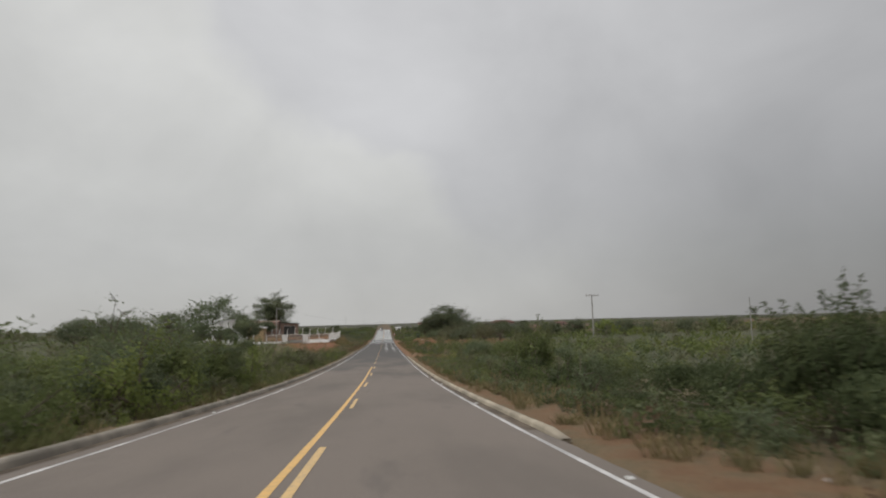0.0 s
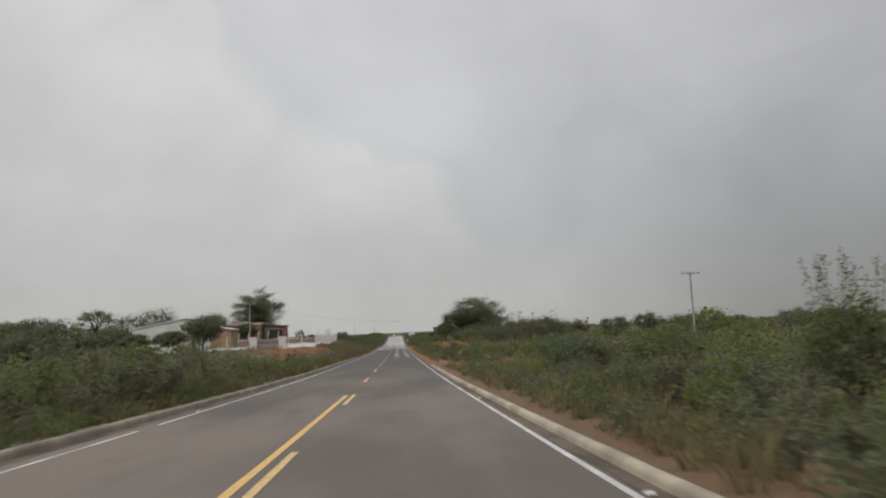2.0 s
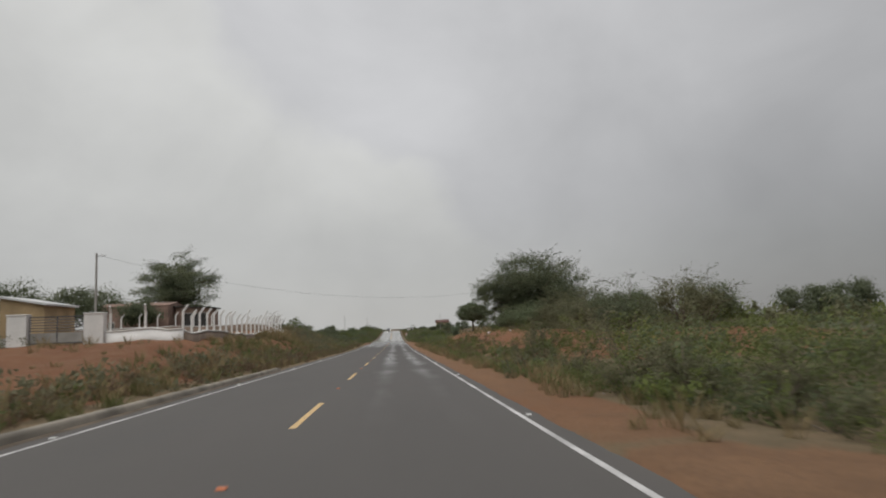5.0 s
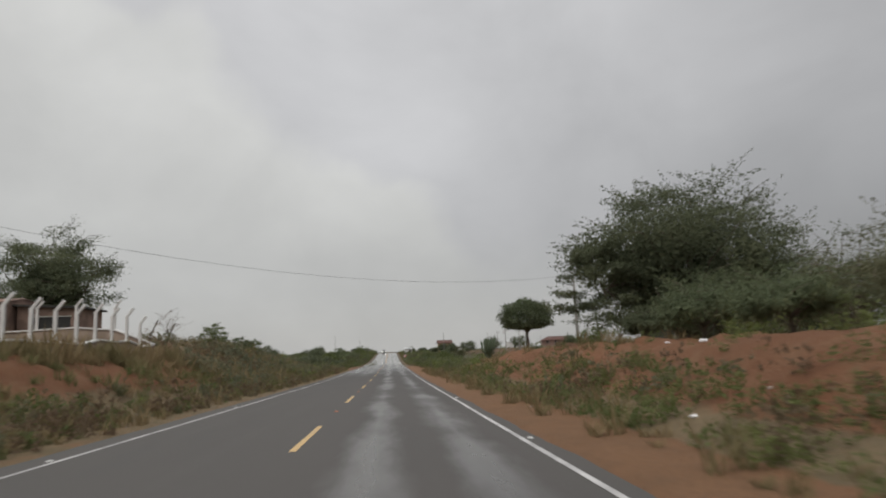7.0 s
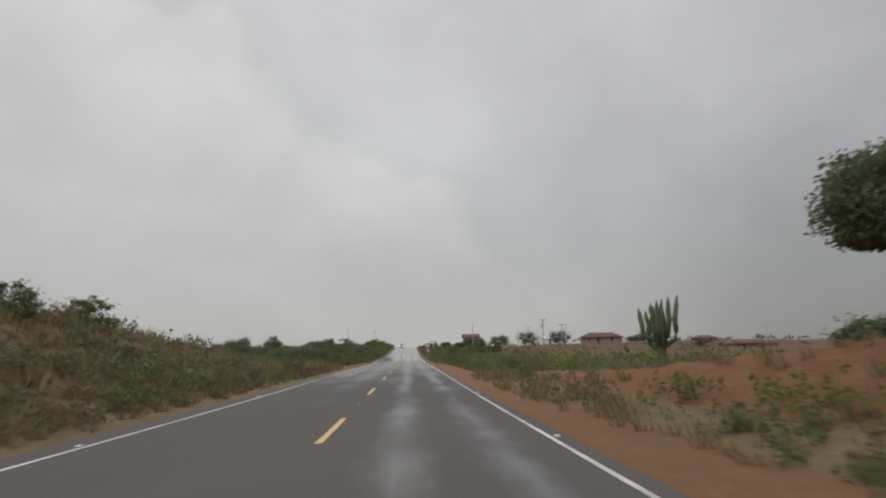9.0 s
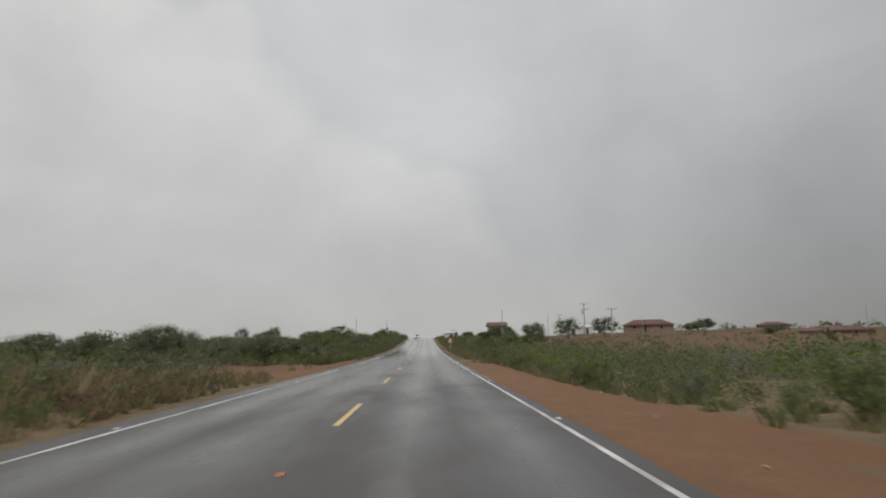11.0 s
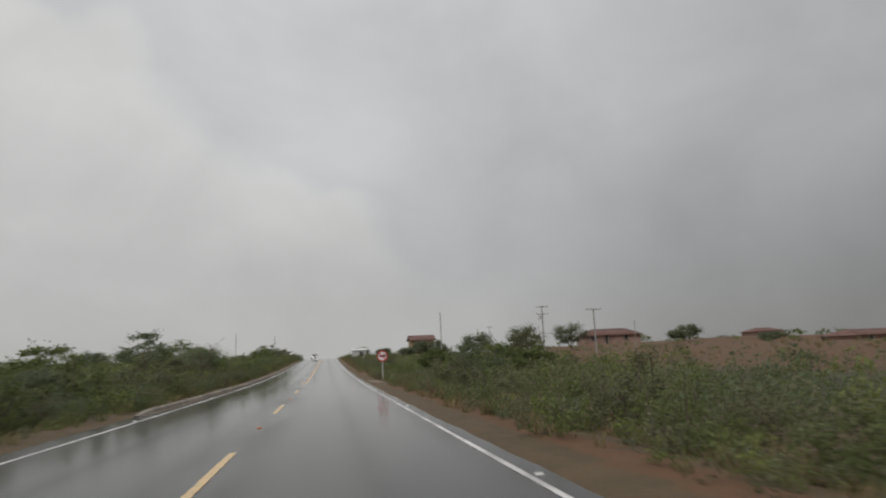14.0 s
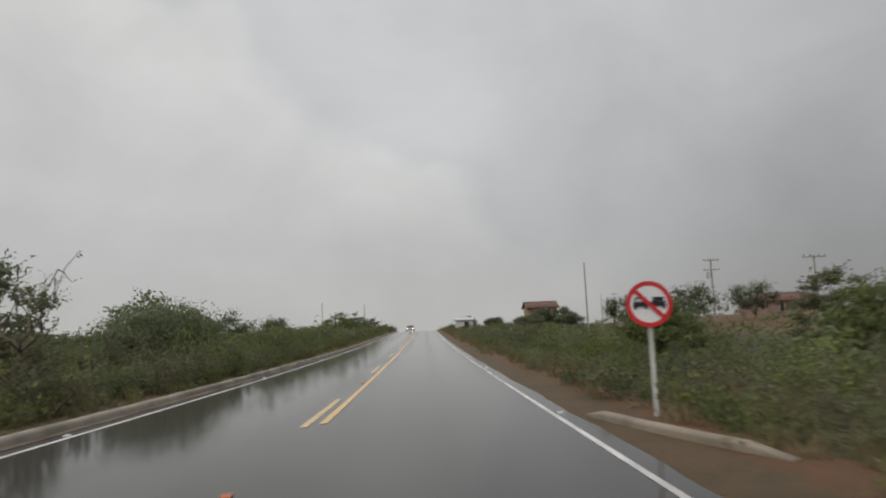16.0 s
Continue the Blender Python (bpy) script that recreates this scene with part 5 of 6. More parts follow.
def cactus(x, y):
    """A tall columnar cactus with ribbed arms."""
    r = np.random.default_rng(9)
    ob = thing("columnar_cactus", x, y, gz(x, y), "grey-green columnar cactus with many upright arms", "cactus")
    ob.scale = (1.25, 1.25, 1.25)
    put("trunk", quads("trunk", *tubes([(bent(r, (0, 0, -0.2), (0, 0, 0.8), 4, 0.02), np.array([0.15, 0.14, 0.13, 0.11]))], 8)), CACTUS, ob)
    for i in range(13):
        az, o, h = i * 2.4, 0.10 + 0.42 * ((i * 7) % 13) / 13, 1.35 + 0.75 * ((i * 5) % 13) / 13
        a = np.array([0.04 * math.cos(az), 0.04 * math.sin(az), 0.45 + 0.03 * i])
        b = np.array([o * math.cos(az), o * math.sin(az), a[2] + 0.22])
        e = np.array([o * 1.25 * math.cos(az), o * 1.25 * math.sin(az), h])
        p = np.concatenate([bent(r, a, b, 4, 0.03), bent(r, b, e, 6, 0.02)[1:]])
        put("arm", quads("arm", *tubes([(p, np.array([0.06, 0.065, 0.07, 0.07, 0.07, 0.072, 0.07, 0.06, 0.012]))], 7)), CACTUS, ob)


cactus(10.0, 187.6)

for x, y, h, r, seed, m in ((9.8, 15, 2.7, 1.9, 221, LEAF_DARK), (11.2, 21, 2.9, 2.1, 222, LEAF_OLIVE), (10.0, 29, 2.6, 1.9, 223, LEAF_DARK), (12.0, 35, 2.9, 2.2, 224, LEAF_GREEN), (10.4, 46, 2.8, 2.0, 225, LEAF_DARK),
                            (12.6, 52, 3.2, 2.2, 226, LEAF_OLIVE), (10.0, 60, 2.7, 2.0, 227, LEAF_DARK), (13, 66, 3.2, 2.4, 228, LEAF_GREEN), (16, 58, 3.6, 2.4, 229, LEAF_DARK), (15, 42, 3.4, 2.3, 230, LEAF_DARK), (11.2, 74, 2.9, 2.2, 246, LEAF_DARK), (12.2, 81, 3.2, 2.3, 247, LEAF_DARK), (8.9, 9, 2.9, 1.9, 248, LEAF_DARK)):
    round_tree(x, y, h * (0.60 if y < 62 else 0.95), r, 0.1, 5200, 0.075, "tall rounded shrub standing in the scrub", seed, LEAF_DEEP if y < 34 else m, lobes=10, ragged=0.10)
GROVE = [round_arrays(s, 2.0, 1.5, 0.1, 190, 0.145, 8) for s in (37, 38, 39)]
groves = []
for i in range(430):                                 # low round trees over the plain
    sd = -1 if i % 3 == 0 else 1
    x, y = sd * rng.uniform(40, 260), rng.uniform(95, 420) if i % 2 else rng.uniform(95, 240)
    if x > 24 and 250 < y < 430 or (x < -30 and 120 < y < 200 and x > -60):
        continue
    groves.append((x, y, rng.uniform(1.7, 2.9), rng.uniform(0, 6.28), int(rng.integers(0, 60))))
scrub("far_scrub", groves, GROVE, "low round trees spread over the plain", False)

def bare_tree(x, y, height, seed):
    """A dead tree: forked crooked branches with a few dry leaves left."""
    r = np.random.default_rng(seed)
    ob = thing("bare_tree", x, y, gz(x, y), "dead leafless tree with crooked grey branches above the scrub", "tree", "trees")
    top = np.array([0.1, 0, height * 0.42])
    paths, ends = [(bent(r, (0, 0, -0.2), top, 5, 0.04), np.linspace(0.055, 0.036, 5))], []
    for i in range(6):
        az = i * 1.1 + r.uniform(-0.2, 0.2)
        e = top + np.array([math.cos(az) * 0.75, math.sin(az) * 0.75, height * r.uniform(0.2, 0.5)])
        p = bent(r, top, e, 5, 0.10, -0.1)
        paths.append((p, np.linspace(0.028, 0.012, 5)))
        for k in range(3):
            q = e + r.normal(size=3) * [0.35, 0.35, 0.2] + [0, 0, 0.1]
            paths.append((bent(r, p[2 + k % 3], q, 4, 0.10), np.linspace(0.013, 0.005, 4)))
            ends.append(q)
    put("branchwork", quads("branchwork", *tubes(paths, 5)), BARK, ob, smooth=True)
    c = np.array(ends)[r.integers(0, len(ends), 60)] + r.normal(size=(60, 3)) * 0.07
    put("dry_leaves", quads("dry_leaves", *leaves(r, c, 0.07, 0.5)), LEAF_BROWN, ob)


bare_tree(-6.7, 299.0, 3.5, 88)
sprig_bush(9.9, 295.5, 2.9, 1.0, 14, 800, 0.10, "tall open sprigs with broad leaves above the scrub", 250, LEAF_DARK)
sprig_bush(11.6, 293.4, 2.5, 1.3, 16, 1500, 0.10, "leafy shrub with broad-leaved sprigs above the scrub", 255, LEAF_DARK)
round_tree(-9.3, 313, 4.1, 3.1, 0.2, 9000, 0.10, "spreading green thorn bush above the roadside scrub", 251, LEAF_DARK, lobes=13)

# white blossom in the thin tree's scrub
bv = np.random.default_rng(3).normal(size=(26, 3)) * [0.30, 0.30, 0.16]
blossom = thing("blossom_spray", -7.4, 27.5, gz(-7.4, 27.5) + 1.9, "spray of small white blossom among the scrub", "blossom")
put("petals", quads("petals", *leaves(np.random.default_rng(4), bv, 0.07, 0.8)), FLOWER, blossom)

# ---- buildings ----


def gable(name, x, y, turn, length, depth, wall_h, ridge_h, wall, roof, label, openings=(), over=0.35, base=None, hip=0.0):
    """A small one-storey house: four walls with real thickness, openings with frames, a two-sided or hipped roof with eaves."""
    z = gz(x, y) if base is None else base
    ob = thing(name, x, y, z, label, "house", "roadside houses", turn)
    t, L, D = 0.18, length / 2, depth / 2
    spans = {k: sorted([o for o in openings if o[0] == k], key=lambda o: o[1]) for k in "fblr"}
    for k in "fblr":
        ln = length if k in "fb" else depth - 2 * t
        m = {"f": Matrix.Translation((0, -D + t / 2, 0)), "b": Matrix.Translation((0, D - t / 2, 0)),
             "l": Matrix.Translation((-L + t / 2, 0, 0)) @ Matrix.Rotation(math.pi / 2, 4, "Z"),
             "r": Matrix.Translation((L - t / 2, 0, 0)) @ Matrix.Rotation(math.pi / 2, 4, "Z")}[k]
        bm, at = bmesh.new(), -ln / 2
        for _, c, w, z0, h in spans[k]:
            a, b = c - w / 2, c + w / 2
            box(bm, (at + a) / 2, 0, wall_h / 2 - 0.3, a - at, t, wall_h + 0.6, 0, m)
            if z0 > 0.05:
                box(bm, c, 0, z0 / 2 - 0.3, w, t, z0 + 0.6, 0, m)
            box(bm, c, 0, (z0 + h + wall_h) / 2, w, t, wall_h - z0 - h, 0, m)
            at = b
        box(bm, (at + ln / 2) / 2, 0, wall_h / 2 - 0.3, ln / 2 - at, t, wall_h + 0.6, 0, m)
        if k in "lr" and not hip:
            v = [bm.verts.new(m @ Vector(p)) for p in ((-D, -t / 2, wall_h), (D, -t / 2, wall_h), (0, -t / 2, ridge_h), (-D, t / 2, wall_h), (D, t / 2, wall_h), (0, t / 2, ridge_h))]
            for f in ((0, 1, 2), (5, 4, 3), (0, 2, 5, 3), (1, 4, 5, 2)):
                bm.faces.new([v[i] for i in f])
        part("wall", bm, wall, ob)
        for _, c, w, z0, h in spans[k]:
            o = part("door" if z0 < 0.05 else "window", box(bmesh.new(), c, 0, z0 + h / 2, w - 0.02, 0.05, h - 0.02, 0.01, m), DARK_OPENING, ob)
            fr = bmesh.new()
            for s in (-1, 1):
                box(fr, c + s * (w / 2 - 0.03), 0, z0 + h / 2, 0.06, t + 0.03, h, 0, m)
            box(fr, c, 0, z0 + h + 0.03, w + 0.12, t + 0.03, 0.06, 0, m)
            part("frame", fr, POST_WHITE, o)
    rise, hx = ridge_h - wall_h, L + over
    ez = wall_h - rise * over / D
    n = int((2 * hx) / 0.11)                          # waves of the cover tiles or the sheet
    for s in (-1, 1):
        v, f = [], []
        for i in range(n + 1):
            u = -hx + 2 * hx * i / n
            d = max(0.0, (abs(u) - (hx - hip)) / hip) if hip else 0.0
            lift = 0.10 + 0.035 * math.sin(i * math.pi / 2)
            for k in range(2):
                e = d if k == 0 else 1.0
                zz = ridge_h - (ridge_h - ez) * e
                v += [(u, s * (D + over) * e, zz + lift), (u, s * (D + over) * e, zz)]
        for i in range(n):
            a, c = i * 4, i * 4 + 4
            f += [(a, c, c + 2, a + 2), (a + 3, c + 3, c + 1, a + 1), (a + 2, c + 2, c + 3, a + 3), (a + 1, c + 1, c, a)]
        f += [(0, 2, 3, 1), (n * 4 + 1, n * 4 + 3, n * 4 + 2, n * 4)]
        put("roof", quads("roof", v, f if s > 0 else [q[::-1] for q in f]), roof, ob)
    if hip:
        for s in (-1, 1):
            bm = bmesh.new()
            ez = wall_h - rise * over / D
            top = [(s * (hx - hip), 0, ridge_h), (s * hx, -(D + over), ez), (s * hx, D + over, ez)]
            lo = [bm.verts.new(Vector(p)) for p in top]
            up = [bm.verts.new(Vector(p) + Vector((0, 0, 0.10))) for p in top]
            bm.faces.new(up), bm.faces.new(lo[::-1])
            for i in range(3):
                bm.faces.new((lo[i], lo[(i + 1) % 3], up[(i + 1) % 3], up[i]))
            bmesh.ops.recalc_face_normals(bm, faces=bm.faces)
            part("roof", bm, roof, ob)
    return ob


def mono(name, x, y, z, w, depth, h_left, h_right, wall, roof, label, openings=(), over=0.22):
    """A small house with a single-pitch roof that falls to one side: front wall with openings, side and back walls, a thick roof edge."""
    ob = thing(name, x, y, z, label, "house", "roadside houses", 3)
    t, L, D = 0.16, w / 2, depth / 2
    up = lambda u: h_left + (h_right - h_left) * (u + L) / w

    def panel(a, b, y0, y1, za, zb, bm):
        p = [(u, v, q) for v in (y0, y1) for u, q in ((a, za), (b, za), (b, zb(b)), (a, zb(a)))]
        vs = [bm.verts.new(q) for q in p]
        for f in ((0, 1, 2, 3), (7, 6, 5, 4), (0, 4, 5, 1), (1, 5, 6, 2), (2, 6, 7, 3), (3, 7, 4, 0)):
            bm.faces.new([vs[i] for i in f])
        return bm

    bm, at = bmesh.new(), -L
    for c, ow, z0, oh in sorted(openings):
        panel(at, c - ow / 2, -D, -D + t, -0.6, up, bm)
        if z0 > 0:
            panel(c - ow / 2, c + ow / 2, -D, -D + t, -0.6, lambda u: z0, bm)
        panel(c - ow / 2, c + ow / 2, -D, -D + t, z0 + oh, up, bm)
        at = c + ow / 2
        o = part("door" if z0 <= 0 else "window", boxed(c, -D + t / 2, z0 + oh / 2, ow - 0.02, 0.05, oh - 0.02, 0.01), DARK_OPENING, ob)
        part("lintel", boxed(c, -D + t / 2, z0 + oh + 0.03, ow + 0.1, t + 0.03, 0.06), POST_WHITE, o)
    part("wall", panel(at, L, -D, -D + t, -0.6, up, bm), wall, ob)
    part("wall", panel(-L, L, D - t, D, -0.6, up, bmesh.new()), wall, ob)
    part("wall", panel(-L, -L + t, -D + t, D - t, -0.6, up, bmesh.new()), wall, ob)
    part("wall", panel(L - t, L, -D + t, D - t, -0.6, up, bmesh.new()), wall, ob)
    bm = bmesh.new()
    a, b = -L - over, L + over
    vs = [bm.verts.new((u, v, up(u) + q)) for q in (0.002, 0.16) for u, v in ((a, -D - over), (b, -D - over), (b, D + over), (a, D + over))]
    for f in ((3, 2, 1, 0), (4, 5, 6, 7), (0, 1, 5, 4), (1, 2, 6, 5), (2, 3, 7, 6), (3, 0, 4, 7)):
        bm.faces.new([vs[i] for i in f])
    part("roof", bm, roof, ob)
    return ob


mono("white_shed", -33.9, 143.0, 6.75, 7.2, 6.0, 3.5, 4.7, WHITE_WALL, WHITE_ROOF, "wide white-walled shed with a sloping pale roof", ((-0.4, 0.9, 1.2, 0.9),), 0.12)
mono("ochre_house", -26.0, 147.2, 6.55, 3.1, 5.4, 3.75, 3.15, OCHRE_WALL, WHITE_ROOF, "small ochre plastered house with a sloping white roof edge")
mono("white_annex", -29.75, 147.6, 6.55, 4.3, 5.0, 2.5, 2.7, WHITE_WALL, WHITE_ROOF, "low white annex beside the ochre house", ((-0.6, 0.8, 0.0, 2.0),), 0.12)
gable("brick_house", -31.0, 183, 0, 8.6, 7.0, 3.9, 4.4, BRICK_WALL, BRICK_WALL, "raw pinkish brick house under a big thorn tree", (("f", -2.6, 0.8, 1.2, 0.8), ("r", 0.0, 1.0, 1.0, 1.1)), 0.06, 7.0)
# the bay is closed by a dark panel standing for the veranda's shade
mono("brick_lean_to", -24.45, 184.2, 7.0, 4.3, 5.0, 3.75, 3.5, BRICK_WALL, DARK_TILE, "brick lean-to beside the brick house, dark panel as bay's shade", ((0.2, 2.9, 0.0, 2.9),), 0.3)
gable("red_roofed_house", 74.0, 420, -8, 14.5, 8, 2.3, 3.8, PINK_WALL, CLAY_TILE, "faded pink house with a hipped clay tile roof", (("f", -5, 1.2, 0.9, 1.1), ("f", -1.5, 1.0, 0.0, 2.1), ("f", 3.5, 1.2, 0.9, 1.1)), 0.6, None, 3.5)
gable("red_roofed_house", 104.0, 367, 8, 15, 8, 2.2, 3.2, PINK_WALL, CLAY_TILE, "long low house with a dark red tile roof", (("f", -4, 1.2, 0.9, 1.1), ("f", 2, 1.0, 0.0, 2.1)), 0.6, None, 2.5)
gable("orange_house", 24.0, 415, 0, 5.6, 5.0, 3.6, 4.7, OCHRE_WALL, CLAY_TILE, "small orange house behind the scrub", (("f", -1.6, 1.0, 0.9, 1.0), ("f", 1.2, 0.9, 0.0, 2.1)), 0.4, gz(24, 415) + 0.5)
gable("white_house", 56.5, 435, 0, 5.0, 4.5, 2.3, 3.2, WHITE_WALL, WHITE_ROOF, "small white house far off in the scrub", (("f", 0.6, 0.9, 0.0, 2.0),), 0.25)
gable("low_house", 106, 402, 5, 7, 6, 1.9, 2.7, PINK_WALL, CLAY_TILE, "small low house with a dark red roof in the grass", (("f", 1, 0.9, 0.0, 1.8),), 0.4, gz(106, 402) - 0.7, 2.0)
gable("white_kiosk", 8.6, 405, 0, 3.0, 2.6, 2.2, 2.6, WHITE_WALL, WHITE_ROOF, "small white roadside kiosk near the crest", (("f", 0.4, 0.9, 0.0, 1.9),), 0.2)
porch = gable("dark_roofed_house", 31.9, 184.9, 53, 10.0, 15.0, 2.96, 4.6, GREEN_WALL, DARK_TILE, "low faded green house, walls coloured as shaded, dark tiled gable roof", (("l", -3.5, 0.9, 0.0, 2.0), ("l", 0.0, 1.0, 0.9, 1.0), ("l", 3.2, 1.0, 0.9, 1.0)), 1.2, 4.65)
for py in (-7.6, -4.6, -1.6, 1.4, 4.4, 7.4):
    part("porch_post", rodded((-6.0, py, -0.4), (-6.0, py, 2.9 + 0.22 * (7.5 - abs(py)) * 0.9), 0.06, 0.055), POLE_GREY, porch)

# ---- walled yard on the left bank ----
YARD_X, GATE_Y, YARD_END = -9.5, 128.5, 160.8


def fence_post(x, y, z, lean_x, lean_y):
    """A slim concrete post with its head bent outwards."""
    ob = thing("fence_post", x, y, z, "slim white concrete fence post with a bent top", "fence post", "yard fence posts")
    part("shaft", boxed(0, 0, 0.48, 0.11, 0.11, 1.10, 0.014), WHITE_WALL, ob)
    rot = Vector((lean_x, lean_y, 1.0)).normalized().to_track_quat("Z", "Y").to_matrix().to_4x4()
    part("bent_head", box(bmesh.new(), 0, 0, 0.20, 0.10, 0.10, 0.46, 0.014, Matrix.Translation((0, 0, 1.0)) @ rot), WHITE_WALL, ob)
    return ob


def yard_wall(points, label, h=0.46, t=0.16, face=WHITE_WALL):
    """A low wall on the uneven ground, with a limewashed coping."""
    ob = thing("yard_wall", 0, 0, 0, label, "wall", "yard walls")
    for nm, off, th, hh, m in (("wall_body", -0.5, t, h + 0.5, face), ("coping", h, t + 0.06, 0.07, WHITE_WALL)):
        v, f = [], []
        for i, (x, y) in enumerate(points):
            a = Vector(points[min(i + 1, len(points) - 1)]) - Vector(points[max(i - 1, 0)])
            s = Vector((a.y, -a.x)).normalized() * th / 2
            z = gz(x, y) + off
            for q, dz in ((s, 0), (s, hh), (-s, hh), (-s, 0)):
                v.append((x + q.x, y + q.y, z + dz))
        for i in range(len(points) - 1):
            for j in range(4):
                f.append((i * 4 + j, i * 4 + (j + 1) % 4, i * 4 + 4 + (j + 1) % 4, i * 4 + 4 + j))
        f += [(3, 2, 1, 0), tuple(len(v) - 4 + k for k in range(4))]
        put(nm, quads(nm, v, f), m, ob)
    return ob


def seg(a, b, n):
    return [(a[0] + (b[0] - a[0]) * i / n, a[1] + (b[1] - a[1]) * i / n) for i in range(n + 1)]


yard_wall(seg((YARD_X, GATE_Y + 0.09), (YARD_X, YARD_END - 0.09), 22), "low unpainted wall with dull white coping along the road", 0.46, 0.16, MORTAR_WALL)
yard_wall(seg((YARD_X + 0.08, YARD_END), (-31, YARD_END + 0.5), 12), "unpainted low wall with white coping across the back of the yard", 0.6, 0.16, MORTAR_WALL)
yard_wall(seg((-13.28, GATE_Y - 0.1), (YARD_X + 0.08, GATE_Y), 5), "low white wall between the gate and the yard's corner", 0.56)
yard_wall(seg((-18.08, GATE_Y - 0.2), (-23.4, GATE_Y - 0.5), 4), "low white wall beside the yard gate", 0.36)
for i in range(21):
    y = GATE_Y + 0.25 + i * 1.52
    fence_post(YARD_X, y, gz(YARD_X, y) + 0.50, 0.72, 0.1)
for i in range(1, 12):
    x, y = YARD_X - 1.75 * i, YARD_END + 0.04 * i
    fence_post(x, y, gz(x, y) + 0.64, 0.62, 0.30)
for x in (-11.3, -13.05):
    fence_post(x, GATE_Y - 0.05, gz(x, GATE_Y) + 0.50, 0.1, -0.6)
for i in range(1, 3):
    x, y = -18.6 - 2.3 * i, GATE_Y - 0.2 - 0.14 * i
    fence_post(x, y, gz(x, y) + 0.40, 0.1, -0.6)
for x, y, ln, lx in ((-11.6, 165.6, 1.5, 0.75), (-11.0, 166.6, 1.4, 0.8), (-10.4, 163.2, 1.0, -0.12)):
    stick = thing("timber_stake", x, y, gz(x, y), "dark leaning timber stake on top of the bank", "stake", "leaning stakes")
    part("shaft", rodded((0, 0, -0.3), (lx * ln * 0.6, 0.1, ln * 0.85), 0.05, 0.035, 7), BARK, stick)


def gate_pillar(x, y):
    ob = thing("gate_pillar", x, y, gz(x, y), "stout white gate pillar of the yard", "pillar", "gate pillars", 2)
    part("shaft", boxed(0, 0, 0.64, 0.96, 0.5, 1.92, 0.02), WHITE_WALL, ob)
    part("cap", boxed(0, 0, 1.63, 1.02, 0.56, 0.07, 0.02), WHITE_WALL, ob)


gate_pillar(-17.55, GATE_Y - 0.1)
gate_pillar(-13.78, GATE_Y - 0.1)
gate = thing("yard_gate", -15.66, GATE_Y - 0.1, gz(-15.66, GATE_Y - 0.1), "grey iron bar gate with a sheet foot between white pillars", "gate", turn=2)
part("gate_frame", box(box(bmesh.new(), 0, 0, 0.08, 2.72, 0.05, 0.06), 0, 0, 1.42, 2.72, 0.05, 0.06), IRON, gate)
part("sheet_foot", boxed(0, 0.01, 0.36, 2.66, 0.02, 0.50, 0.005), POLE_GREY, gate)
for i in range(5):
    part("bar", rodded((-1.35, 0, 0.72 + 0.14 * i), (1.35, 0, 0.72 + 0.14 * i), 0.022), IRON, gate)
for i in (-1.33, 0, 1.33):
    part("upright", boxed(i, 0, 0.75, 0.05, 0.05, 1.34, 0.005), IRON, gate)

# ---- poles and cables ----


def pole(x, y, top, label, arms=(), lean=(0.0, 0.0), r=0.13, turn=0.0, material=POLE_GREY, boxes=False):
    """A utility pole to the absolute height top, with cross-arms (height below the top, length) and their insulators."""
    z = gz(x, y)
    h = top - z
    ob = thing("utility_pole", x, y, z, label, "utility pole", "utility poles", turn)
    part("shaft", rodded((0, 0, -0.6), (lean[0], lean[1], h), r, r * 0.62, 10), material, ob)
    for below, ln in arms:
        arm = part("cross_arm", boxed(lean[0], lean[1] - 0.12, h - below, ln, 0.09, 0.11, 0.01), material, ob)
        for u in (-0.46, -0.18, 0.18, 0.46):
            bm = bmesh.new()
            for k in range(3):
                bmesh.ops.create_cone(bm, cap_ends=True, segments=8, radius1=0.07 - 0.012 * k, radius2=0.04, depth=0.07,
                                      matrix=Matrix.Translation((lean[0] + u * ln, lean[1] - 0.12, h - below + 0.10 + 0.07 * k)))
            part("insulator", bm, PORCELAIN, arm)
    if boxes:
        for u in (-0.75, -0.45, -0.15):
            bm = bmesh.new()
            rod(bm, (u, -0.1, h - 3.0), (u, -0.1, h - 2.0), 0.045, 0.045, 8)
            for k in range(5):
                rod(bm, (u, -0.1, h - 2.9 + 0.2 * k), (u, -0.1, h - 2.84 + 0.2 * k), 0.09, 0.06, 8)
            part("fuse_cutout", bm, PORCELAIN, ob)
    return ob


def bracket(pole_ob, h, side):
    """A short arm near a pole's top with two white insulators."""
    arm = part("bracket", rodded((0, 0, h), (side * 0.75, 0, h + 0.02), 0.022, 0.018, 6), IRON, pole_ob)
    for u in (0.42, 0.72):
        bm = bmesh.new()
        for k in range(3):
            bmesh.ops.create_cone(bm, cap_ends=True, segments=10, radius1=0.055 - 0.01 * k, radius2=0.03, depth=0.055, matrix=Matrix.Translation((side * u, 0, h + 0.05 + 0.055 * k)))
        part("insulator", bm, SIGN_WHITE, arm)


def cable(a, b, sag, label, r=0.007):
    """A hanging cable, one curve of tube."""
    a, b = Vector(a), Vector(b)
    cu = bpy.data.curves.new("overhead_cable", "CURVE")
    cu.dimensions, cu.bevel_depth, cu.bevel_resolution = "3D", r, 1
    sp = cu.splines.new("POLY")
    sp.points.add(24)
    for i in range(25):
        t = i / 24
        p = a.lerp(b, t)
        sp.points[i].co = (p.x, p.y, p.z - sag * 4 * t * (1 - t), 1)
    cu.materials.append(CABLE)
    return tagged(new("overhead_cable", cu), label, "cable")


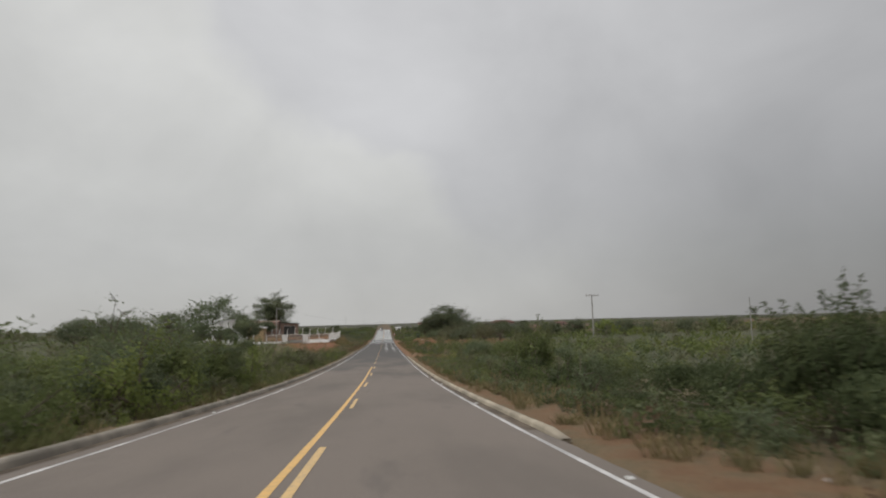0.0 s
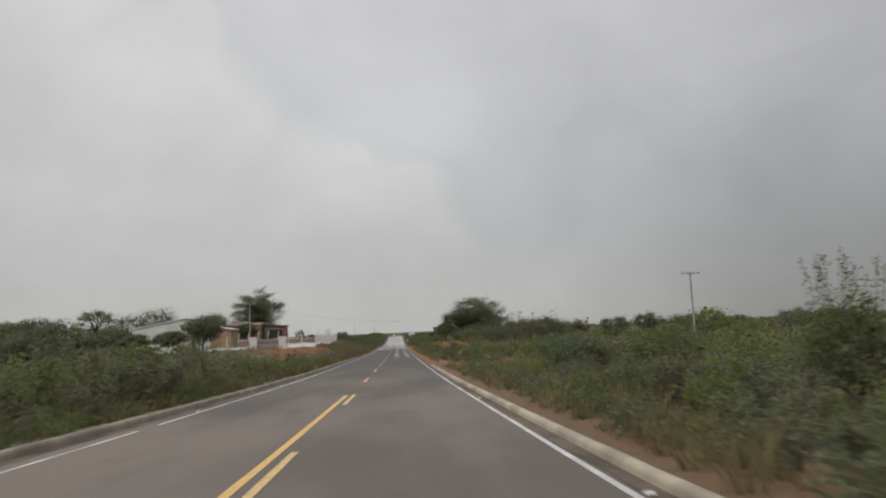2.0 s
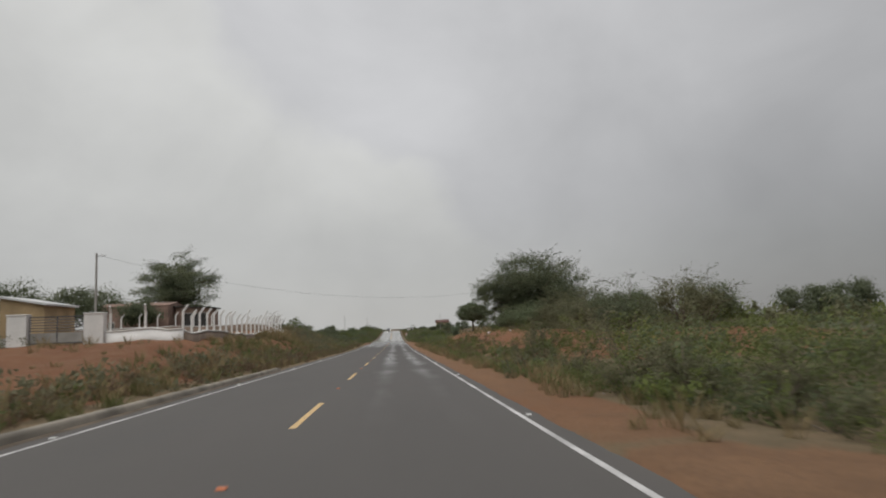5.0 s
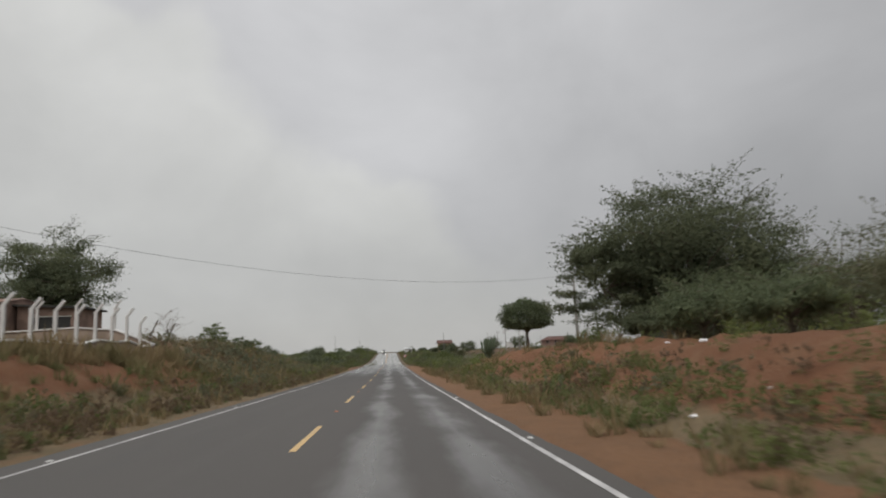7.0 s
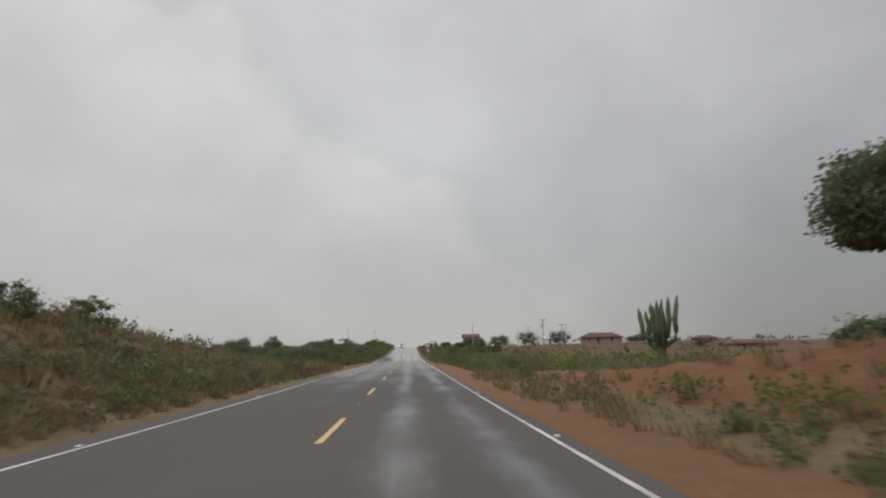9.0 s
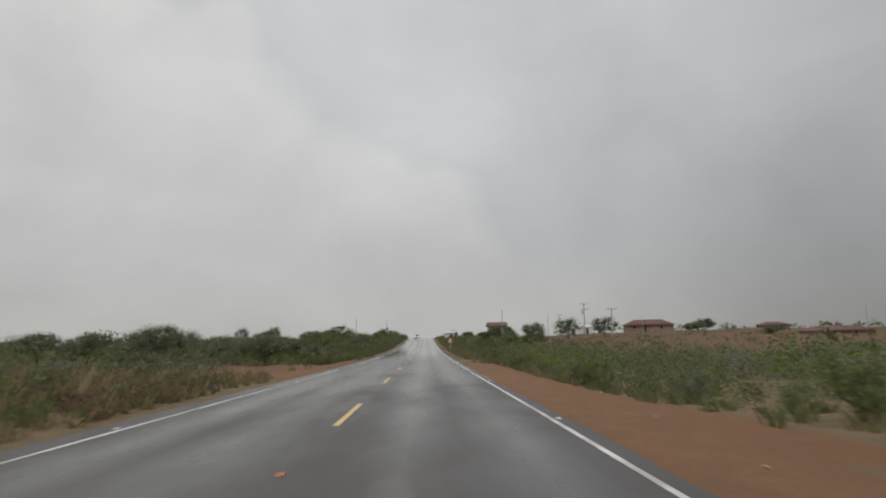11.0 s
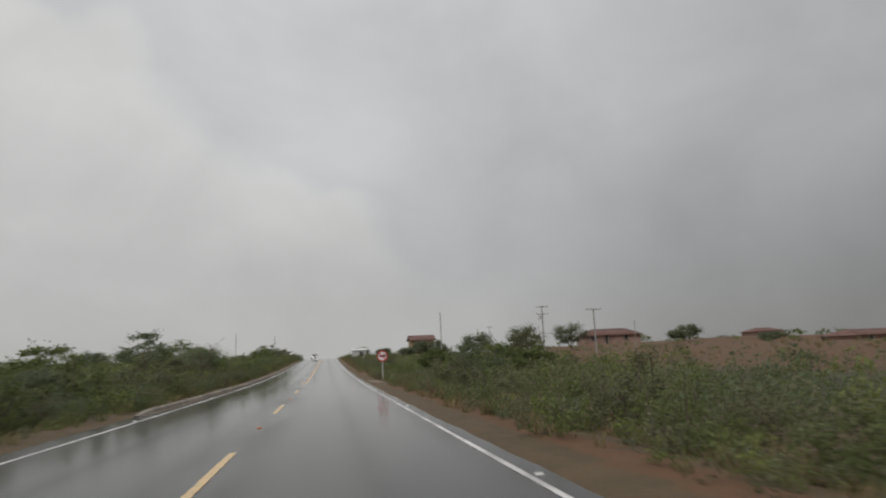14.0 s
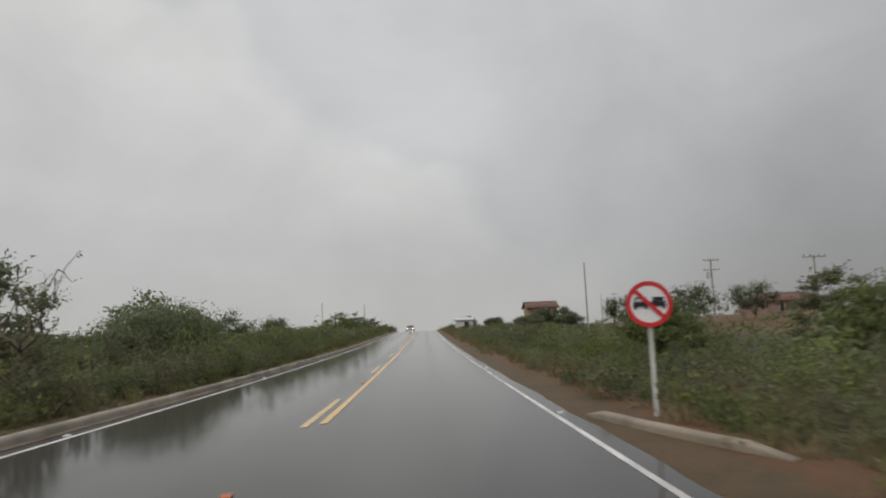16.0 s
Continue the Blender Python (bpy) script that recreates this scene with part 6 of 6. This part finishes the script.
pole(38.4, 120, 14.3, "tall timber pole with a single cross-arm in the scrub", ((0.15, 2.4),), r=0.15)
bracket(pole(14.75, 176, 11.45, "grey pole on the red bank carrying one cable", (), r=0.12, lean=(-0.05, 0)), 11.45 - gz(14.75, 176) - 0.42, -1)
bracket(pole(-22.2, 148.2, 13.9, "slim grey pole inside the walled yard", (), r=0.12), 13.9 - gz(-22.2, 148.2) - 0.25, 1)
pole(57, 100, 12.7, "thin pale pole far off in the scrub", (), r=0.10)
pole(45.3, 358.7, 11.7, "dark pole with one cross-arm above the scrub", ((0.2, 2.6),), r=0.16)
pole(45.0, 385, 14.2, "grey pole with two cross-arms and fuse cut-outs", ((0.25, 2.4), (1.7, 2.4)), r=0.17, boxes=True)
pole(19.3, 358, 11.8, "thin pale pole above the scrub", (), r=0.10)
pole(53, 360, 9.6, "thin pale pole beside the far house", (), r=0.08)
pole(50, 468, 13.6, "thin far pole on the skyline", (), r=0.12)
pole(57, 480, 14.2, "far pole with a small cross-arm on the skyline", ((0.2, 2.2),), r=0.13)
pole(102, 352, 11.0, "thin pole behind the far red roof", (), r=0.08)
pole(-26, 470, 14.5, "thin far pole above the trees", (), r=0.12)
pole(-13, 452, 12.6, "thin far pole above the trees", (), r=0.12)
cable((-22.2, 148.2, 13.75), (14.75, 176, 11.35), 2.1, "black cable hanging across the road")

# ---- no-passing sign ----


def disc(bm, cx, cz, r, y, depth, n=48):
    m = Matrix.Translation((cx, y, cz)) @ Matrix.Rotation(math.pi / 2, 4, "X")
    bmesh.ops.create_cone(bm, cap_ends=True, segments=n, radius1=r, radius2=r, depth=depth, matrix=m)
    return bm


def ring(r0, r1, y, depth, n=64):
    bm = bmesh.new()
    rows = []
    for rr, yy in ((r0, y), (r1, y), (r1, y + depth), (r0, y + depth)):
        rows.append([bm.verts.new((rr * math.cos(2 * math.pi * i / n), yy, rr * math.sin(2 * math.pi * i / n))) for i in range(n)])
    for a in range(4):
        for i in range(n):
            bm.faces.new((rows[a][i], rows[a][(i + 1) % n], rows[(a + 1) % 4][(i + 1) % n], rows[(a + 1) % 4][i]))
    bmesh.ops.recalc_face_normals(bm, faces=bm.faces)
    return bm


def car_mark(cx, cz, w, material, parent, solid):
    """The rear view of a car as a flat symbol: body, cabin outline, two wheels."""
    y = -0.0125
    bm = bmesh.new()
    box(bm, cx, y, cz, w, 0.003, w * 0.34)
    for s in (-1, 1):
        box(bm, cx + s * w * 0.36, y, cz - w * 0.25, w * 0.18, 0.003, w * 0.18)
        box(bm, cx + s * w * 0.36, y, cz + w * 0.30, w * 0.08, 0.003, w * 0.28)
    box(bm, cx, y, cz + w * 0.42, w * 0.76, 0.003, w * 0.08)
    if solid:
        box(bm, cx, y - 0.001, cz + w * 0.28, w * 0.60, 0.001, w * 0.2)
    part("car_symbol", bm, material, parent)


sign_x, sign_y = 4.80, 294.4
sign = thing("no_passing_sign", sign_x, sign_y, gz(sign_x, sign_y), "round red and white no-passing sign on a white post", "road sign", turn=-3)
top_z = float(road_z(sign_y)) + 1.52 - gz(sign_x, sign_y)
post = part("post", boxed(0, 0.04, (top_z + 0.25) / 2 - 0.25, 0.062, 0.05, top_z + 0.75, 0.008), POST_WHITE, sign)
plate = part("plate", disc(bmesh.new(), 0, 0, 0.325, 0, 0.006, 64), SIGN_WHITE, sign)
face_parts = [part("red_ring", ring(0.262, 0.326, -0.0065, 0.003), SIGN_RED, sign)]
car_mark(-0.122, 0.0, 0.205, SIGN_BLACK, sign, False)
car_mark(0.130, 0.0, 0.205, SIGN_BLACK, sign, True)
bar = bmesh.new()
box(bar, 0, -0.0175, 0, 0.56, 0.003, 0.062, 0, Matrix.Rotation(radians(45), 4, "Y"))
part("red_bar", bar, SIGN_RED, sign)
for ch in sign.children:
    if ch.name.split(".")[0] in ("plate", "red_ring", "car_symbol", "red_bar"):
        ch.location.z = top_z

# ---- the oncoming car, on the crest ----


def small_car(x, y):
    ob = thing("car", x, y, float(road_z(y)) + 0.02, "silver car with headlights on, on the far crest", "car", turn=180)
    bm = bmesh.new()
    prof = [(-2.1, 0.35), (-2.1, 0.85), (-1.2, 0.98), (-0.65, 1.42), (0.9, 1.46), (1.6, 1.05), (2.05, 0.95), (2.1, 0.35)]
    sides = [[bm.verts.new((s * (0.84 if z < 1.1 else 0.66), -yy, z)) for yy, z in prof] for s in (-1, 1)]
    for i in range(len(prof)):
        j = (i + 1) % len(prof)
        bm.faces.new((sides[0][i], sides[0][j], sides[1][j], sides[1][i]))
    bm.faces.new(sides[0]), bm.faces.new(sides[1][::-1])
    bmesh.ops.recalc_face_normals(bm, faces=bm.faces)
    bmesh.ops.bevel(bm, geom=list(bm.edges), offset=0.05, segments=2, affect="EDGES")
    body = part("body", bm, CAR_PAINT, ob, smooth=True)
    bm = bmesh.new()
    v = [bm.verts.new(p) for p in ((-0.62, 1.23, 1.02), (0.62, 1.23, 1.02), (0.54, 0.72, 1.40), (-0.54, 0.72, 1.40))]
    bm.faces.new(v)
    bmesh.ops.solidify(bm, geom=bm.faces[:], thickness=0.02)
    part("windscreen", bm, GLASS, ob)
    for s in (-1, 1):
        part("headlight", boxed(s * 0.62, 2.10, 0.72, 0.26, 0.06, 0.15, 0.03), HEADLIGHT, ob)
        for yy in (-1.3, 1.35):
            w = part("wheel", rodded((s * 0.74, yy, 0.31), (s * 0.92, yy, 0.31), 0.31, 0.31, 20), RUBBER, ob)
            part("rim", rodded((s * 0.90, yy, 0.31), (s * 0.93, yy, 0.31), 0.19, 0.17, 14), CAR_PAINT, w)
    part("bumper", boxed(0, 2.10, 0.45, 1.6, 0.12, 0.18, 0.04), CAR_PAINT, ob)


small_car(-1.75, 446)

# ---- loose stones on verge and bank ----
stone_bm = bmesh.new()
bmesh.ops.create_icosphere(stone_bm, subdivisions=2, radius=0.5)
for v in stone_bm.verts:
    v.co *= 1 + 0.35 * noise.noise(v.co * 2.1)
    v.co.z *= 0.6
stone_me = bpy.data.meshes.new("stone")
stone_bm.to_mesh(stone_me)
stone_bm.free()
stone_me.materials.append(STONE)
for x0, x1, y0, y1, n in ((4.6, 7.5, 6, 84, 26), (4.6, 8, 100, 200, 22), (-9, -4.8, 110, 230, 18), (-22, -5, 232, 256, 10), (4.7, 7, 206, 320, 24), (7, 11, 125, 195, 12)):
    for i in range(n):
        x, y, s = rng.uniform(x0, x1), rng.uniform(y0, y1), rng.uniform(0.04, 0.13)
        ob = new("stone", stone_me)
        ob.matrix_basis = pose(x, y, gz(x, y) + s * 0.12, 0, 0, rng.uniform(0, 360)) @ Matrix.Diagonal((s, s * rng.uniform(0.7, 1.2), s, 1))
        tagged(ob, "pale loose stone lying on the red earth", "stone", "loose stones")

# ---- litter on the red bank ----
for i, (x, y) in enumerate(((6.3, 139.2), (8.6, 143.5), (9.2, 147.0), (6.9, 150.5), (9.4, 138.5), (5.6, 21.0), (5.1, 13.0), (6.0, 55.0))):
    r = np.random.default_rng(400 + i)
    bm = bmesh.new()
    bmesh.ops.create_icosphere(bm, subdivisions=2, radius=0.5)
    for v in bm.verts:
        v.co *= 1 + 0.55 * noise.noise(v.co * 3.3 + Vector((i * 5.1, 0, 0)))
    size = r.uniform(0.12, 0.22)
    bmesh.ops.transform(bm, matrix=Matrix.Diagonal((size, size * r.uniform(0.6, 1.1), size * 0.45, 1)), verts=bm.verts)
    me = bpy.data.meshes.new("litter")
    bm.to_mesh(me)
    bm.free()
    ob = put("litter", me, FLOWER)
    ob.location = (x, y, gz(x, y) + size * 0.16)
    tagged(ob, "crumpled white plastic litter lying on the bare soil", "litter", "roadside litter")
